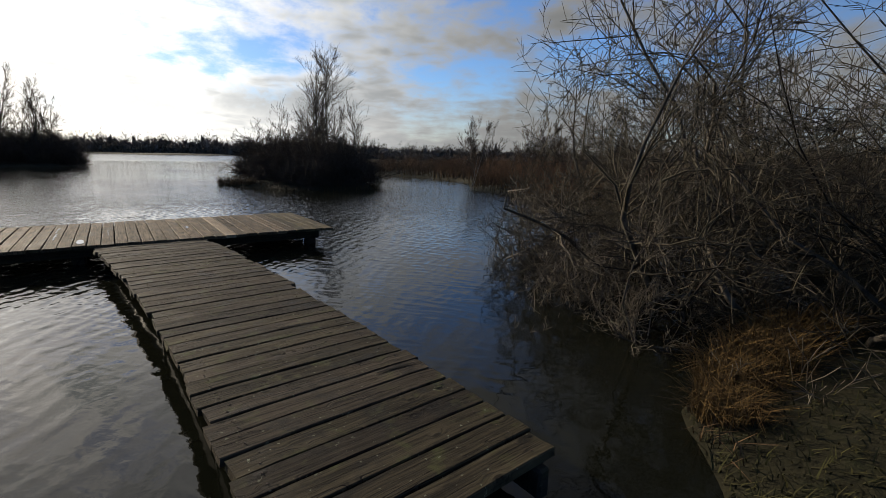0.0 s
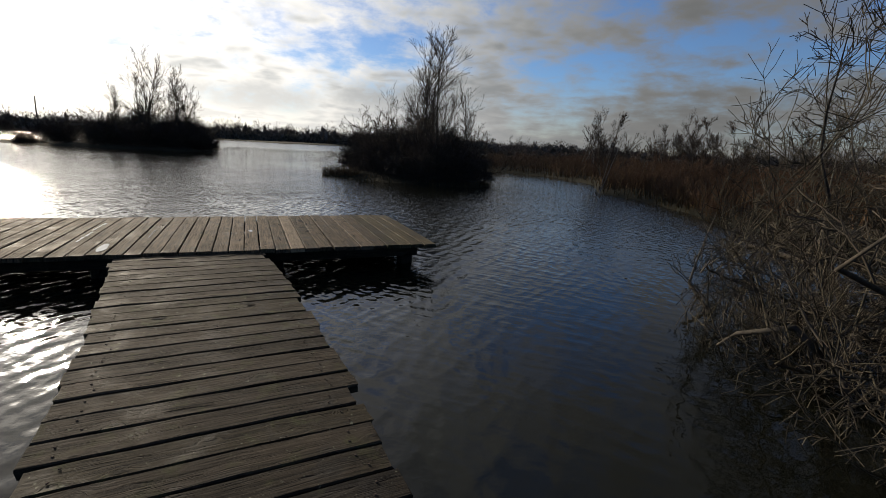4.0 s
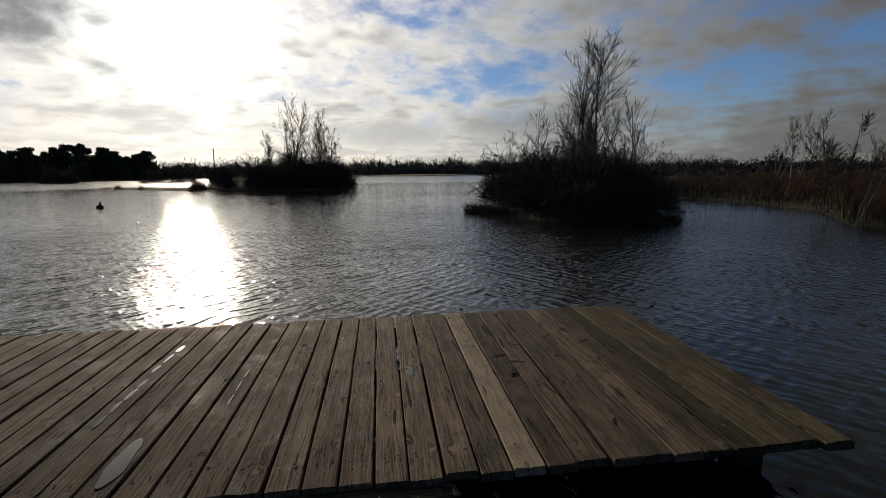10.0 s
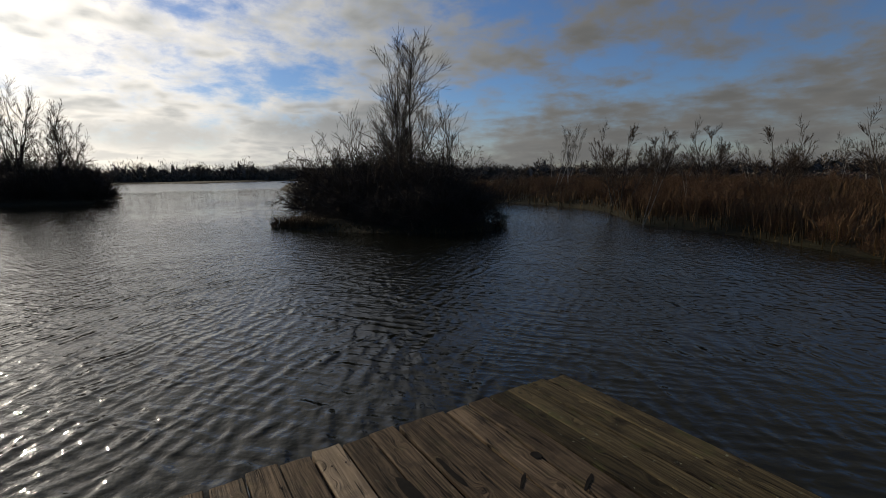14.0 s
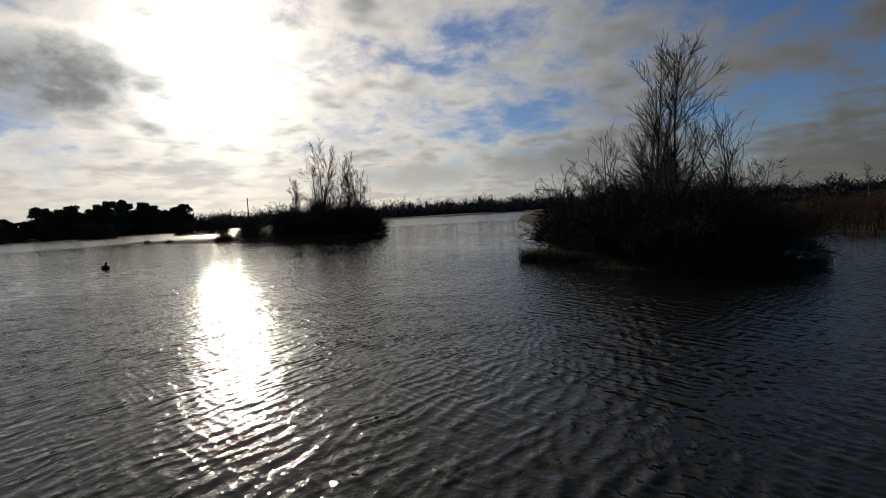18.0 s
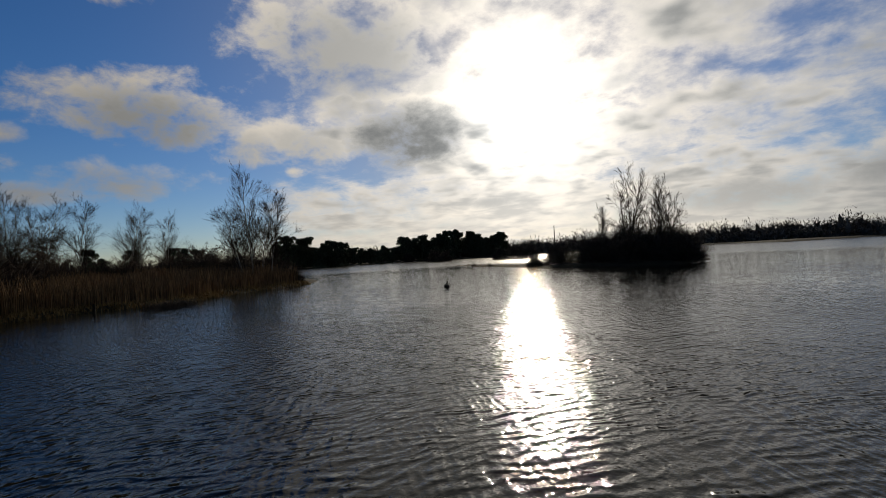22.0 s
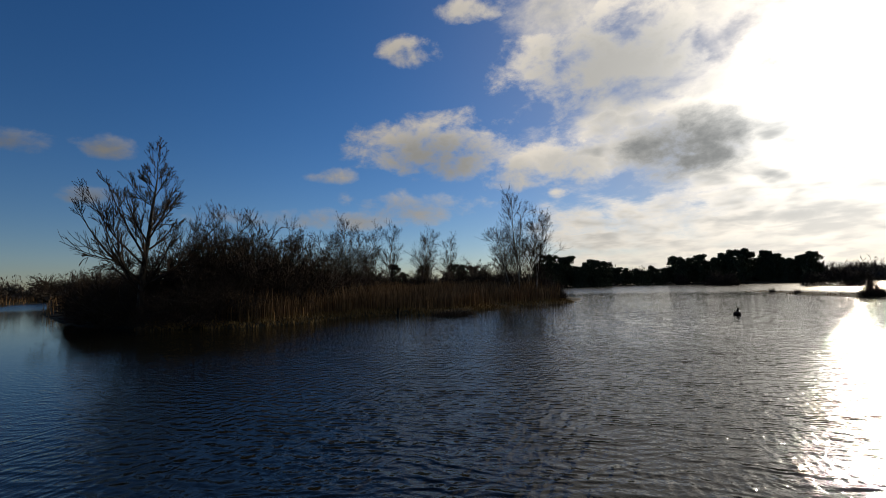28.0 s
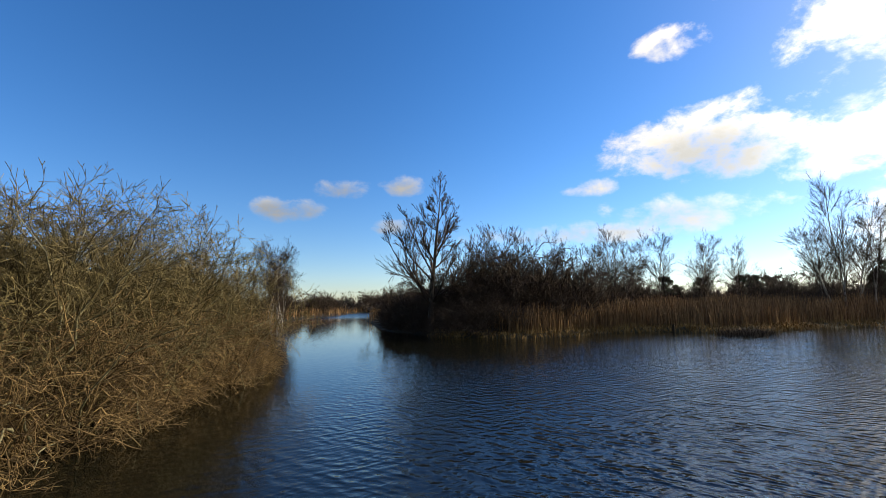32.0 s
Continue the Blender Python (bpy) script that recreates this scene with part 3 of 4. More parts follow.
rings = np.concatenate([[0.0], 0.9 * 1.0092 ** np.arange(0, 400), 35.2 * 1.13 ** np.arange(1, 26)])
spokes = 760
ang = np.arange(spokes) * 2 * np.pi / spokes
wx = (rings[:, None] * np.cos(ang)).ravel()
wy = (rings[:, None] * np.sin(ang)).ravel()
cell = np.repeat(np.maximum(np.gradient(rings), rings * 2 * np.pi / spokes), spokes)
wz = np.where(np.hypot(wx, wy) < 34, ripples(wx, wy, cell), 0.0)
wz[:spokes] = 0.0
i, j = np.meshgrid(np.arange(len(rings) - 1), np.arange(spokes), indexing="ij")
k = (j + 1) % spokes
faces = np.stack([i * spokes + j, (i + 1) * spokes + j, (i + 1) * spokes + k, i * spokes + k], -1).reshape(-1, 4)
tagged(mesh_object("water", np.stack([wx, wy, wz], 1), faces, WATER, smooth=True),
       "dark wind-rippled lake water reflecting the sky", "water", kind="structure")


# ---- jetty ----
def plank_mesh(name, length, width, thick, rng, mat, shear=0.0):
    """A sawn board along x, a little cupped and worn, with chamfered edges."""
    bm = bmesh.new()
    steps, c = 7, 0.006
    prof = [(-width / 2, -thick), (width / 2, -thick), (width / 2, -c), (width / 2 - c, 0), (0, -0.0015), (-width / 2 + c, 0), (-width / 2, -c)]
    rows = []
    for a in range(steps + 1):
        x = length * (a / steps - 0.5)
        dy, dz = rng.normal(0, 0.0015), rng.normal(0, 0.0012)
        end = 0.004 if a in (0, steps) else 0.0
        rows.append([bm.verts.new((x + shear * y + (rng.normal(0, 0.004) if end else 0), y * (1 - end) + dy, z - (end if z > -0.02 else 0) + dz)) for y, z in prof])
    for a, b in zip(rows, rows[1:]):
        for q in range(len(prof)):
            r = (q + 1) % len(prof)
            bm.faces.new((a[q], a[r], b[r], b[q]))
    bm.faces.new(rows[0]), bm.faces.new(rows[-1][::-1])
    bmesh.ops.recalc_face_normals(bm, faces=bm.faces)
    me = bpy.data.meshes.new(name)
    bm.to_mesh(me)
    bm.free()
    me.materials.append(mat)
    return me


def box_mesh(name, size, mat, c=0.012):
    bm = bmesh.new()
    bmesh.ops.create_cube(bm, size=1.0)
    for v in bm.verts:
        v.co = Vector((v.co.x * size[0], v.co.y * size[1], v.co.z * size[2]))
    bmesh.ops.bevel(bm, geom=bm.edges[:], offset=c, segments=1, affect="EDGES")
    me = bpy.data.meshes.new(name)
    bm.to_mesh(me)
    bm.free()
    me.materials.append(mat)
    return me


def child(name, me, parent, m, label=""):
    ob = new(name, me)
    ob.parent = parent
    ob.matrix_basis = m
    if label:
        ob["label"] = label
    return ob


platform = tagged(new("jetty_platform"), "weathered wooden fishing platform of side by side boards", "jetty")
PITCH, P_LEFT, P_RIGHT, DEEP = 0.156, -2.89, 2.66, 2.33
shapes = [plank_mesh("plank", DEEP + 0.02, 0.146, 0.048, RNG, BOARD) for _ in range(5)]
pale = plank_mesh("plank", DEEP + 0.03, 0.148, 0.050, RNG, NEWER)
edge = [plank_mesh("plank", DEEP + 0.03, 0.148, 0.048, RNG, EDGE) for _ in range(2)]
x = 0.98 + PITCH / 2 - PITCH * 24
while x < P_RIGHT - 0.03:
    wide = abs(x - (0.98 + PITCH / 2)) < 0.02
    me = pale if wide else edge[RNG.integers(2)] if x > 2.1 else shapes[RNG.integers(5)]
    turn = 90 if RNG.random() < 0.5 else 270
    child("plank", me, platform, pose(x + RNG.normal(0, 0.002), DEEP / 2 + RNG.normal(0, 0.012), DECK + RNG.normal(0, 0.0025) + (0.004 if wide else 0),
                                      RNG.normal(0, 0.4), 0, turn + RNG.normal(0, 0.12)), "newer pale board" if wide else "")
    x += PITCH
for y in (0.24, 1.15, 2.12):
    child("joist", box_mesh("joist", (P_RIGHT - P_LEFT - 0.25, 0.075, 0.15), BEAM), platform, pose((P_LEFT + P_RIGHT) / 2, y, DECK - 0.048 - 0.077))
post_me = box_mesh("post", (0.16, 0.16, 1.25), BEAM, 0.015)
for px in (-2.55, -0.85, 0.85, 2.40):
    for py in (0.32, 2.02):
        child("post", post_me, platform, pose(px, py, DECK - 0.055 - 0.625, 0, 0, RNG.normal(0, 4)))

walkway = tagged(new("jetty_walkway"), "narrow weathered wooden walkway of cross boards leading over water", "jetty")


def walk_line(y):
    return 0.68 * (1 - math.exp(y / 3.6))


# the ends are sawn off along the run of the walkway
sawn = [[plank_mesh("plank", long, 0.157, 0.048, RNG, m, k) for m in (DAMP, DAMP, MOSSY, MOSSY)] for long, k in ((1.36, -0.072), (1.31, -0.018), (1.26, 0.017), (1.27, 0.039))]
y = -0.075
while y > -6.52:
    group = sawn[min(3, int(-y / 1.6))]
    me = group[2 + RNG.integers(2)] if RNG.random() < min(0.9, -y / 7) else group[RNG.integers(2)]
    child("plank", me, walkway, pose(walk_line(y) + RNG.normal(0, 0.009), y, WALK_TOP + RNG.normal(0, 0.002), 0, RNG.normal(0, 0.15),
                                     4.5 + RNG.normal(0, 0.3) + (180 if RNG.random() < 0.5 else 0)))
    y -= 0.167
for a in (-0.52, 0.52):
    for y0, y1 in ((-0.02, -3.3), (-3.3, -6.5)):
        ym = (y0 + y1) / 2
        dx = walk_line(y1) - walk_line(y0)
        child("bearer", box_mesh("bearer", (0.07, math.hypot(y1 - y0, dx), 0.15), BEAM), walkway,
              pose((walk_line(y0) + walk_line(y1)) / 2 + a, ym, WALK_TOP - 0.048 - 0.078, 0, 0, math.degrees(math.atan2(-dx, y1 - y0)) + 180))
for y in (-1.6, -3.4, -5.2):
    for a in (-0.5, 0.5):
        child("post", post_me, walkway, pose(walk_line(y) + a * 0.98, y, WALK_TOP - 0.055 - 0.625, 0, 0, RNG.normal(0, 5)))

# ---- woody plants ----
def ring_bases(rng, count, rx, ry):
    a, r = rng.uniform(0, 2 * np.pi, count), np.sqrt(rng.uniform(0, 1, count))
    return np.stack([np.cos(a) * r * rx, np.sin(a) * r * ry, np.full(count, -0.15)], 1)


def only(rng, lines, keep, spare):
    """Lines drawn back behind the planes of keep, each (nx, ny, reach, slope): behind by a chance of their own, so that the face stays ragged."""
    pts, rad = lines
    pts = pts.copy()
    ok = np.ones(len(pts), bool)
    for nx, ny, reach, slope in keep:
        mine = reach - slope * np.maximum(pts[..., 2], 0) - rng.exponential(spare, len(pts))[:, None]
        over = np.maximum(pts[..., 0] * nx + pts[..., 1] * ny - mine, 0)
        ok &= over[:, 0] < 0.5
        back = over - np.minimum(over, 0.25) * 0.5
        pts[..., 0] -= nx * back
        pts[..., 1] -= ny * back
    return pts[ok], rad[ok]


def shrub(name, seed, count, rx, ry, tall, mats, label, spread=0.7, twiggy=(7, 6, 4), lean=(0, 0), group="", droop=0.0, thick=0.03, tip=0.004, wiggle=0.13, keep=(), mass=(0, 0.01, 4)):
    rng = np.random.default_rng(seed)
    base = ring_bases(rng, count, rx * 0.35, ry * 0.35)
    way = base * np.array([spread / (rx * 0.35), spread / (ry * 0.35), 0]) + rng.normal(0, 0.18, base.shape) + np.array([lean[0], lean[1], 1.0])
    main = only(rng, stems(rng, base, way, tall * rng.uniform(0.7, 1.25, count), thick * rng.uniform(0.6, 1.3, count), 9, wiggle, -0.02 - droop), keep, 0.6)
    a = only(rng, sprout(rng, main, twiggy[0], 6 if keep else 4, (0.12, 0.98), (46, 16), 0.54, 0.55, wiggle * 1.3, 0.05 - droop, tip), keep, 0.4)
    b = only(rng, sprout(rng, a, twiggy[1], 3 if mass[2] == 2 else 4, (0.1, 1.0), (46, 16), 0.58, 0.6, wiggle * 1.3, 0.05 - droop, tip), keep, 0.25)
    c = only(rng, sprout(rng, b, twiggy[2], 3 if keep else 2, (0.1, 1.0), (40, 15), 0.62, 0.75, 0.12, 0.06, tip), keep, 0.05)
    fill = []
    if mass[0]:
        reach = 0.35 + spread * 0.42
        spot = ring_bases(rng, mass[0], rx * reach, ry * reach)
        off = np.hypot(spot[:, 0] / (rx * reach), spot[:, 1] / (ry * reach))
        spot[:, 2] = -0.05 + tall * 0.80 * (1 - 0.85 * off ** 2.2) * rng.uniform(0, 1, mass[0]) ** 0.9
        go = np.stack([spot[:, 0] / rx, spot[:, 1] / ry, np.full(mass[0], 0.5)], 1) + rng.normal(0, 0.5, spot.shape)
        spot[:, :2] += np.outer(spot[:, 2], np.array(lean)) * 0.6
        run = bend(rng, spot, go, tall * rng.uniform(0.12, 0.34, mass[0]), mass[2], 0.4 if mass[2] > 2 else 0.1, -droop)
        fill = [(run, np.linspace(1, 0.5, mass[2])[None, :] * (mass[1] * rng.uniform(0.6, 1.5, mass[0]))[:, None])]
    return plant(name, [main], [a, b, c] + fill, *mats, label, "shrub", group)


def tree(name, seed, tall, mats, label, lean=0.05, forks=1, angle=38, ratio=0.36, each=(26, 8, 6), lift=0.06, low=0.18, thick=0.012, tip=0.006, group="", wiggle=0.05, fall=0.6, splay=0.13):
    rng = np.random.default_rng(seed)
    base = np.zeros((forks, 3)) + rng.normal(0, 0.12, (forks, 3)) * (forks > 1)
    base[:, 2] = -0.25
    way = rng.normal(0, lean + splay * (forks > 1), (forks, 3)) + np.array([0, 0, 1.0])
    size = tall * np.where(np.arange(forks) == 0, 1.0, rng.uniform(0.72, 0.95, forks))
    main = stems(rng, base, way, size + 0.25, size * thick, 12, wiggle, 0.03, tip)
    a = sprout(rng, main, each[0], 7, (low, 0.97), (angle, 8), ratio, 0.5, 0.06, lift, tip, fall)
    b = sprout(rng, a, max(4, each[1] - 2), 5, (0.12, 0.92), (30, 8), 0.66, 0.6, 0.06, lift, tip, 0.5)
    c = sprout(rng, b, max(3, each[2] - 1), 4, (0.1, 0.9), (26, 7), 0.72, 0.75, 0.05, lift, tip * 0.75, 0.45)
    return plant(name, [main], [a, b, c], *mats, label, "tree", group)


def put(ob, x, y, z=None, size=1.0, turn=0.0, tall=1.0):
    if z is None:
        z = float(ground_height(np.array([x]), np.array([y]))[0])
    ob.matrix_basis = pose(x, y, z, 0, 0, turn)
    ob.scale = (size, size, size * tall)
    return ob


def again(ob, x, y, z=None, size=1.0, turn=0.0, tall=1.0):
    return put(copy_thing(ob, pose(0, 0, 0)), x, y, z, size, turn, tall)


B, T = BARK, TWIG


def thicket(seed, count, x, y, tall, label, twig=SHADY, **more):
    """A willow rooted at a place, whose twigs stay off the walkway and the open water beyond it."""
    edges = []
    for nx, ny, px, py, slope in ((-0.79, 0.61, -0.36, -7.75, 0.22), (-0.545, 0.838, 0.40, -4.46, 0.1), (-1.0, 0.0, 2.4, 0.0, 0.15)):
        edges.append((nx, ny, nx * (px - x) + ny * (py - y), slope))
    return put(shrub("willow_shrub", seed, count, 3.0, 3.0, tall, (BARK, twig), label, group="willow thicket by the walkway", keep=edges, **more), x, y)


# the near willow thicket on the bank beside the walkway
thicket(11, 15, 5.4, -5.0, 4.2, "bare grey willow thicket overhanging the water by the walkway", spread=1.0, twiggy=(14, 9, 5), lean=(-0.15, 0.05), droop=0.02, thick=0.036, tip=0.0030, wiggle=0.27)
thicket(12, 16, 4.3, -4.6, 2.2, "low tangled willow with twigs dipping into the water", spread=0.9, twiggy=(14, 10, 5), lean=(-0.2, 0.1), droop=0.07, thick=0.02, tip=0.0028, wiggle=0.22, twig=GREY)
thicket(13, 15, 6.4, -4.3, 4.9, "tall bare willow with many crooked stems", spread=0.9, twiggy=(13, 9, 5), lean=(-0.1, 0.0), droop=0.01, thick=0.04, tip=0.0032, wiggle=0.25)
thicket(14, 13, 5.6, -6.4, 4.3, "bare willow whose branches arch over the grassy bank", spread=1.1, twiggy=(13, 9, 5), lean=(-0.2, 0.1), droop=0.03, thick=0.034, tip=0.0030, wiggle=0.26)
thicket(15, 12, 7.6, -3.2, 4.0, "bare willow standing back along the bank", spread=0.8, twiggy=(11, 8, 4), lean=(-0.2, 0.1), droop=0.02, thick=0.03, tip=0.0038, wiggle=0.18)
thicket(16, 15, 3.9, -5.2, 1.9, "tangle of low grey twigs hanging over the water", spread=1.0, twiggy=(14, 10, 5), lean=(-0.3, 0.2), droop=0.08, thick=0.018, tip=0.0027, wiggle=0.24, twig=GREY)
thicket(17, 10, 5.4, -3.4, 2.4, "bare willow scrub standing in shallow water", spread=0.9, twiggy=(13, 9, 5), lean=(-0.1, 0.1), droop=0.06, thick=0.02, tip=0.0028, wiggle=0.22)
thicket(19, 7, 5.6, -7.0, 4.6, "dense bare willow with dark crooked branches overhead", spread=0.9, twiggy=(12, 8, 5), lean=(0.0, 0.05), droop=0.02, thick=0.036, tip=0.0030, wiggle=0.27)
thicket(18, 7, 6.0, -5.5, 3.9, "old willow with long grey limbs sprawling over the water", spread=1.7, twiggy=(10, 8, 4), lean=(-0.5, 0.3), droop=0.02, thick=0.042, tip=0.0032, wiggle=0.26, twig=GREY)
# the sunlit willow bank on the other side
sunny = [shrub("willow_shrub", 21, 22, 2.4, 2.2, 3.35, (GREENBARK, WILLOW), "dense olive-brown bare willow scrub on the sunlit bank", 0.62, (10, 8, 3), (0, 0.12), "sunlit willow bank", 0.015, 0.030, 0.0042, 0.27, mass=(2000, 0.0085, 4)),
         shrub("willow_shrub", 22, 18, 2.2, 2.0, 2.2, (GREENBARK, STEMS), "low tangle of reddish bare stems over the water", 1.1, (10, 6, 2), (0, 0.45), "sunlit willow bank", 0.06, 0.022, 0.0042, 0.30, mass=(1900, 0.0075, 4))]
put(sunny[0], -6.6, -5.4), put(sunny[1], -6.3, -4.6)
for x, y, k, s, a in ((-4.6, -5.9, 0, 0.85, 10), (-8.6, -5.9, 0, 1.1, 340), (-10.6, -6.0, 0, 1.1, 20), (-12.8, -6.2, 0, 1.0, 10), (-15.0, -7.4, 0, 0.85, 350),
                      (-8.0, -4.9, 1, 1.0, 10), (-9.8, -5.1, 1, 1.0, -14), (-11.6, -5.2, 1, 1.0, 8), (-13.2, -5.5, 1, 0.9, -5), (-5.0, -5.2, 1, 0.9, 12), (-7.2, -7.8, 0, 1.12, 80), (-11.0, -8, 0, 1.12, 210), (-5.0, -7.6, 0, 1.0, 100)):
    again(sunny[k], x, y, size=s, turn=a)
# island
dark = [shrub("island_shrub", 31, 14, 2.2, 2.2, 2.5, (B, T), "dense dark bare shrub on the island", 0.8, (9, 6, 3), (0, 0), "island shrubs", 0.02, 0.022, 0.0045, 0.2, mass=(1100, 0.008, 3)),
        shrub("island_shrub", 32, 15, 2.2, 2.2, 1.8, (B, T), "low dark spreading shrub at the water's edge", 1.1, (9, 6, 3), (-0.2, -0.2), "island shrubs", 0.06, 0.02, 0.0045, 0.2, mass=(1100, 0.008, 3)),
        shrub("scrub", 33, 9, 2.2, 2.2, 2.6, (B, T), "dark bare scrub crowding the far bank", 0.65, (9, 5, 2), (0, 0), "far bank scrub", 0.0, 0.028, 0.009, 0.16, mass=(1000, 0.018, 2))]
put(dark[0], 6.4, 15.8, size=0.85), put(dark[1], 5.9, 14.9, size=0.6), put(dark[2], -28.0, 3.4, size=1.6, turn=45)
for x, y, k, s, a in ((7.2, 14.0, 0, 0.95, 30), (8.2, 13.3, 0, 0.85, 100), (8.2, 15.5, 0, 1.05, 190), (9.0, 14.4, 0, 0.9, 250), (7.0, 17.6, 0, 1.05, 310), (9.0, 17.0, 0, 1.0, 60), (7.6, 12.6, 0, 0.7, 200),
                      (6.7, 13.4, 1, 0.65, -20), (7.4, 12.3, 1, 0.7, 30), (8.5, 12.2, 1, 0.7, 75), (8.9, 13.0, 1, 0.7, 120), (6.0, 16.9, 1, 0.6, 340), (8.4, 19, 2, 1.0, 20), (6.2, 19, 2, 0.9, 140)):
    again(dark[k], x, y, size=s, turn=a)
tall_tree = tree("bare_tree", 41, 6.3, (B, T), "tall slender bare tree on the island", 0.02, 1, 40, 0.46, (36, 9, 5), 0.05, 0.14, 0.010, 0.0045, "island trees", 0.03, 0.7, 0.1)
put(tall_tree, 9.35, 17.1)
put(tree("bare_tree", 42, 6.1, (B, T), "bare leaning tree with upswept branches on the island", 0.08, 3, 34, 0.42, (20, 8, 5), 0.05, 0.20, 0.008, 0.0045, "island trees", 0.04, 0.6, 0.10), 8.5, 17.4, turn=200)
low_tree = tree("bare_tree", 43, 4.6, (B, T), "low bare bushy tree on the island", 0.15, 7, 34, 0.38, (13, 6, 4), 0.06, 0.12, 0.008, 0.0048, "island trees", 0.07, 0.4, 0.3)
put(low_tree, 10.0, 15.6)
again(low_tree, 7.2, 16.8, size=0.85, turn=120)
# far islet
for x, y, s, a in ((-4.5, 42.5, 1.0, 0), (-7.5, 43, 1.1, 50), (-10.5, 43.5, 1.1, 110), (-13.5, 44.5, 0.9, 160), (-3.6, 46, 1.15, 210), (-8, 47, 1.5, 260), (-11.5, 48, 1.3, 300), (-5.5, 50, 1.4, 15), (-15, 47, 0.9, 75), (-3.2, 43.0, 0.8, 90), (-10, 53, 1.4, 33), (-6, 45, 1.2, 222)):
    again(dark[2], x, y, size=s * 0.88, turn=a)
islet_tree = tree("bare_tree", 44, 8.0, (B, T), "bare multi-stemmed tree on the far islet", 0.05, 4, 32, 0.36, (18, 8, 5), 0.05, 0.15, 0.009, 0.0085, "islet trees", 0.05, 0.5, 0.12)
put(islet_tree, -8.2, 47.5, size=1.0)
for x, y, s, a in ((-10.4, 47, 0.62, 260), (-5.5, 47.5, 0.86, 80), (-4.3, 47.2, 0.68, 190), (-6.9, 48.5, 0.6, 20)):
    again(islet_tree, x, y, size=s, turn=a)
# wooded point across the water
def domed_tree(name, seed, tall, mats, label):
    """A single trunk with sweeping limbs, each ending in a dome of fine twigs."""
    rng = np.random.default_rng(seed)
    main = stems(rng, np.array([[0, 0, -0.25]]), np.array([[0.04, 0.03, 1.0]]), np.array([tall * 0.86]), np.array([0.17]), 12, 0.03, 0.02, 0.02)
    a = sprout(rng, main, 25, 9, (0.22, 0.985), (54, 8), 0.66, 0.55, 0.05, 0.10, 0.014, 0.72)
    b = sprout(rng, a, 10, 6, (0.2, 0.97), (36, 8), 0.66, 0.6, 0.05, 0.09, 0.010, 0.70)
    c = sprout(rng, b, 8, 4, (0.2, 0.97), (30, 7), 0.58, 0.7, 0.05, 0.09, 0.006, 0.62)
    d = sprout(rng, c, 4, 3, (0.2, 0.9), (24, 7), 0.55, 0.8, 0.05, 0.07, 0.0045, 0.6)
    return plant(name, [main], [a, b, c, d], *mats, label, "tree")


alder = domed_tree("alder_tree", 51, 8.6, (B, T), "large bare domed tree with sweeping limbs on the point")
put(alder, -26.2, -0.85)
for x, y, k, s, a in ((-24.8, 1.0, 1, 1.1, 200), (-26.5, -0.6, 0, 1.0, 30), (-27.0, 2.2, 0, 1.5, 90), (-28.5, 4.6, 2, 1.6, 140), (-30, 6.8, 2, 1.7, 210), (-33, 9.5, 2, 1.4, 260), (-37, 12.5, 2, 1.3, 300), (-41, 15, 2, 1.25, 15), (-29.5, 1.5, 2, 1.7, 75), (-33, 4, 2, 1.9, 120), (-27.6, 0.2, 2, 1.2, 0),
                      (-43, 19, 2, 1.0, 33), (-30.0, -2.6, 2, 1.0, 180), (-42, 24, 2, 1.1, 222), (-34, 25.5, 2, 0.95, 111), (-33, 28.5, 2, 0.85, 64), (-36, 27.5, 2, 1.2, 321), (-30.6, 27.6, 2, 0.6, 12), (-38, 24.5, 2, 1.2, 9), (-25.5, 2.6, 0, 0.9, 40), (-36.5, 30, 2, 1.0, 81), (-42, 28, 2, 1.3, 200), (-46, 18, 2, 1.1, 20), (-42, 11, 2, 1.2, 200), (-45, 22, 2, 1.2, 100), (-38, 5, 2, 1.4, 50), (-40, -2, 2, 1.3, 10), (-36, -4, 2, 1.1, 70), (-46, 10, 2, 1.4, 130), (-50, 32, 2, 1.5, 44), (-55, 18, 2, 1.5, 99), (-48, -6, 2, 1.3, 150), (-60, -8, 2, 1.4, 250), (-75, -11, 2, 1.4, 350), (-100, -30, 2, 1.8, 10), (-116, -20, 2, 2.0, 60), (-96, -11, 2, 1.6, 130), (-110, -12, 2, 1.8, 200), (-122, -26, 2, 2.0, 280), (-84, -27, 2, 1.5, 340), (-66, -25, 2, 1.4, 20), (-57, -24, 2, 1.3, 77), (-118, -14, 2, 2.0, 160)):
    again(dark[k], x, y, size=s, turn=a)
point_tree = tree("bare_tree", 45, 5.6, (B, T), "bare bushy multi-stemmed tree behind the reeds", 0.08, 6, 36, 0.38, (16, 8, 5), 0.06, 0.2, 0.008, 0.0062, "trees on the point", 0.06, 0.5, 0.2)
put(point_tree, -28.6, 2.4)
for x, y, s, a in ((-30.0, 4.4, 1.0, 70), (-31.2, 6.6, 0.95, 150), (-27.4, 1.2, 0.8, 220), (-33.0, 8.6, 0.85, 300), (-31.6, 3.0, 1.05, 20)):
    again(point_tree, x, y, size=s, turn=a)
birch = tree("birch_tree", 61, 8.6, (BIRCH, T), "slender birch with white trunk and fine bare crown", 0.04, 2, 38, 0.38, (26, 9, 5), 0.05, 0.22, 0.0075, 0.0066, "birches", 0.035, 0.55, 0.06)
put(birch, -32.6, 25.6)
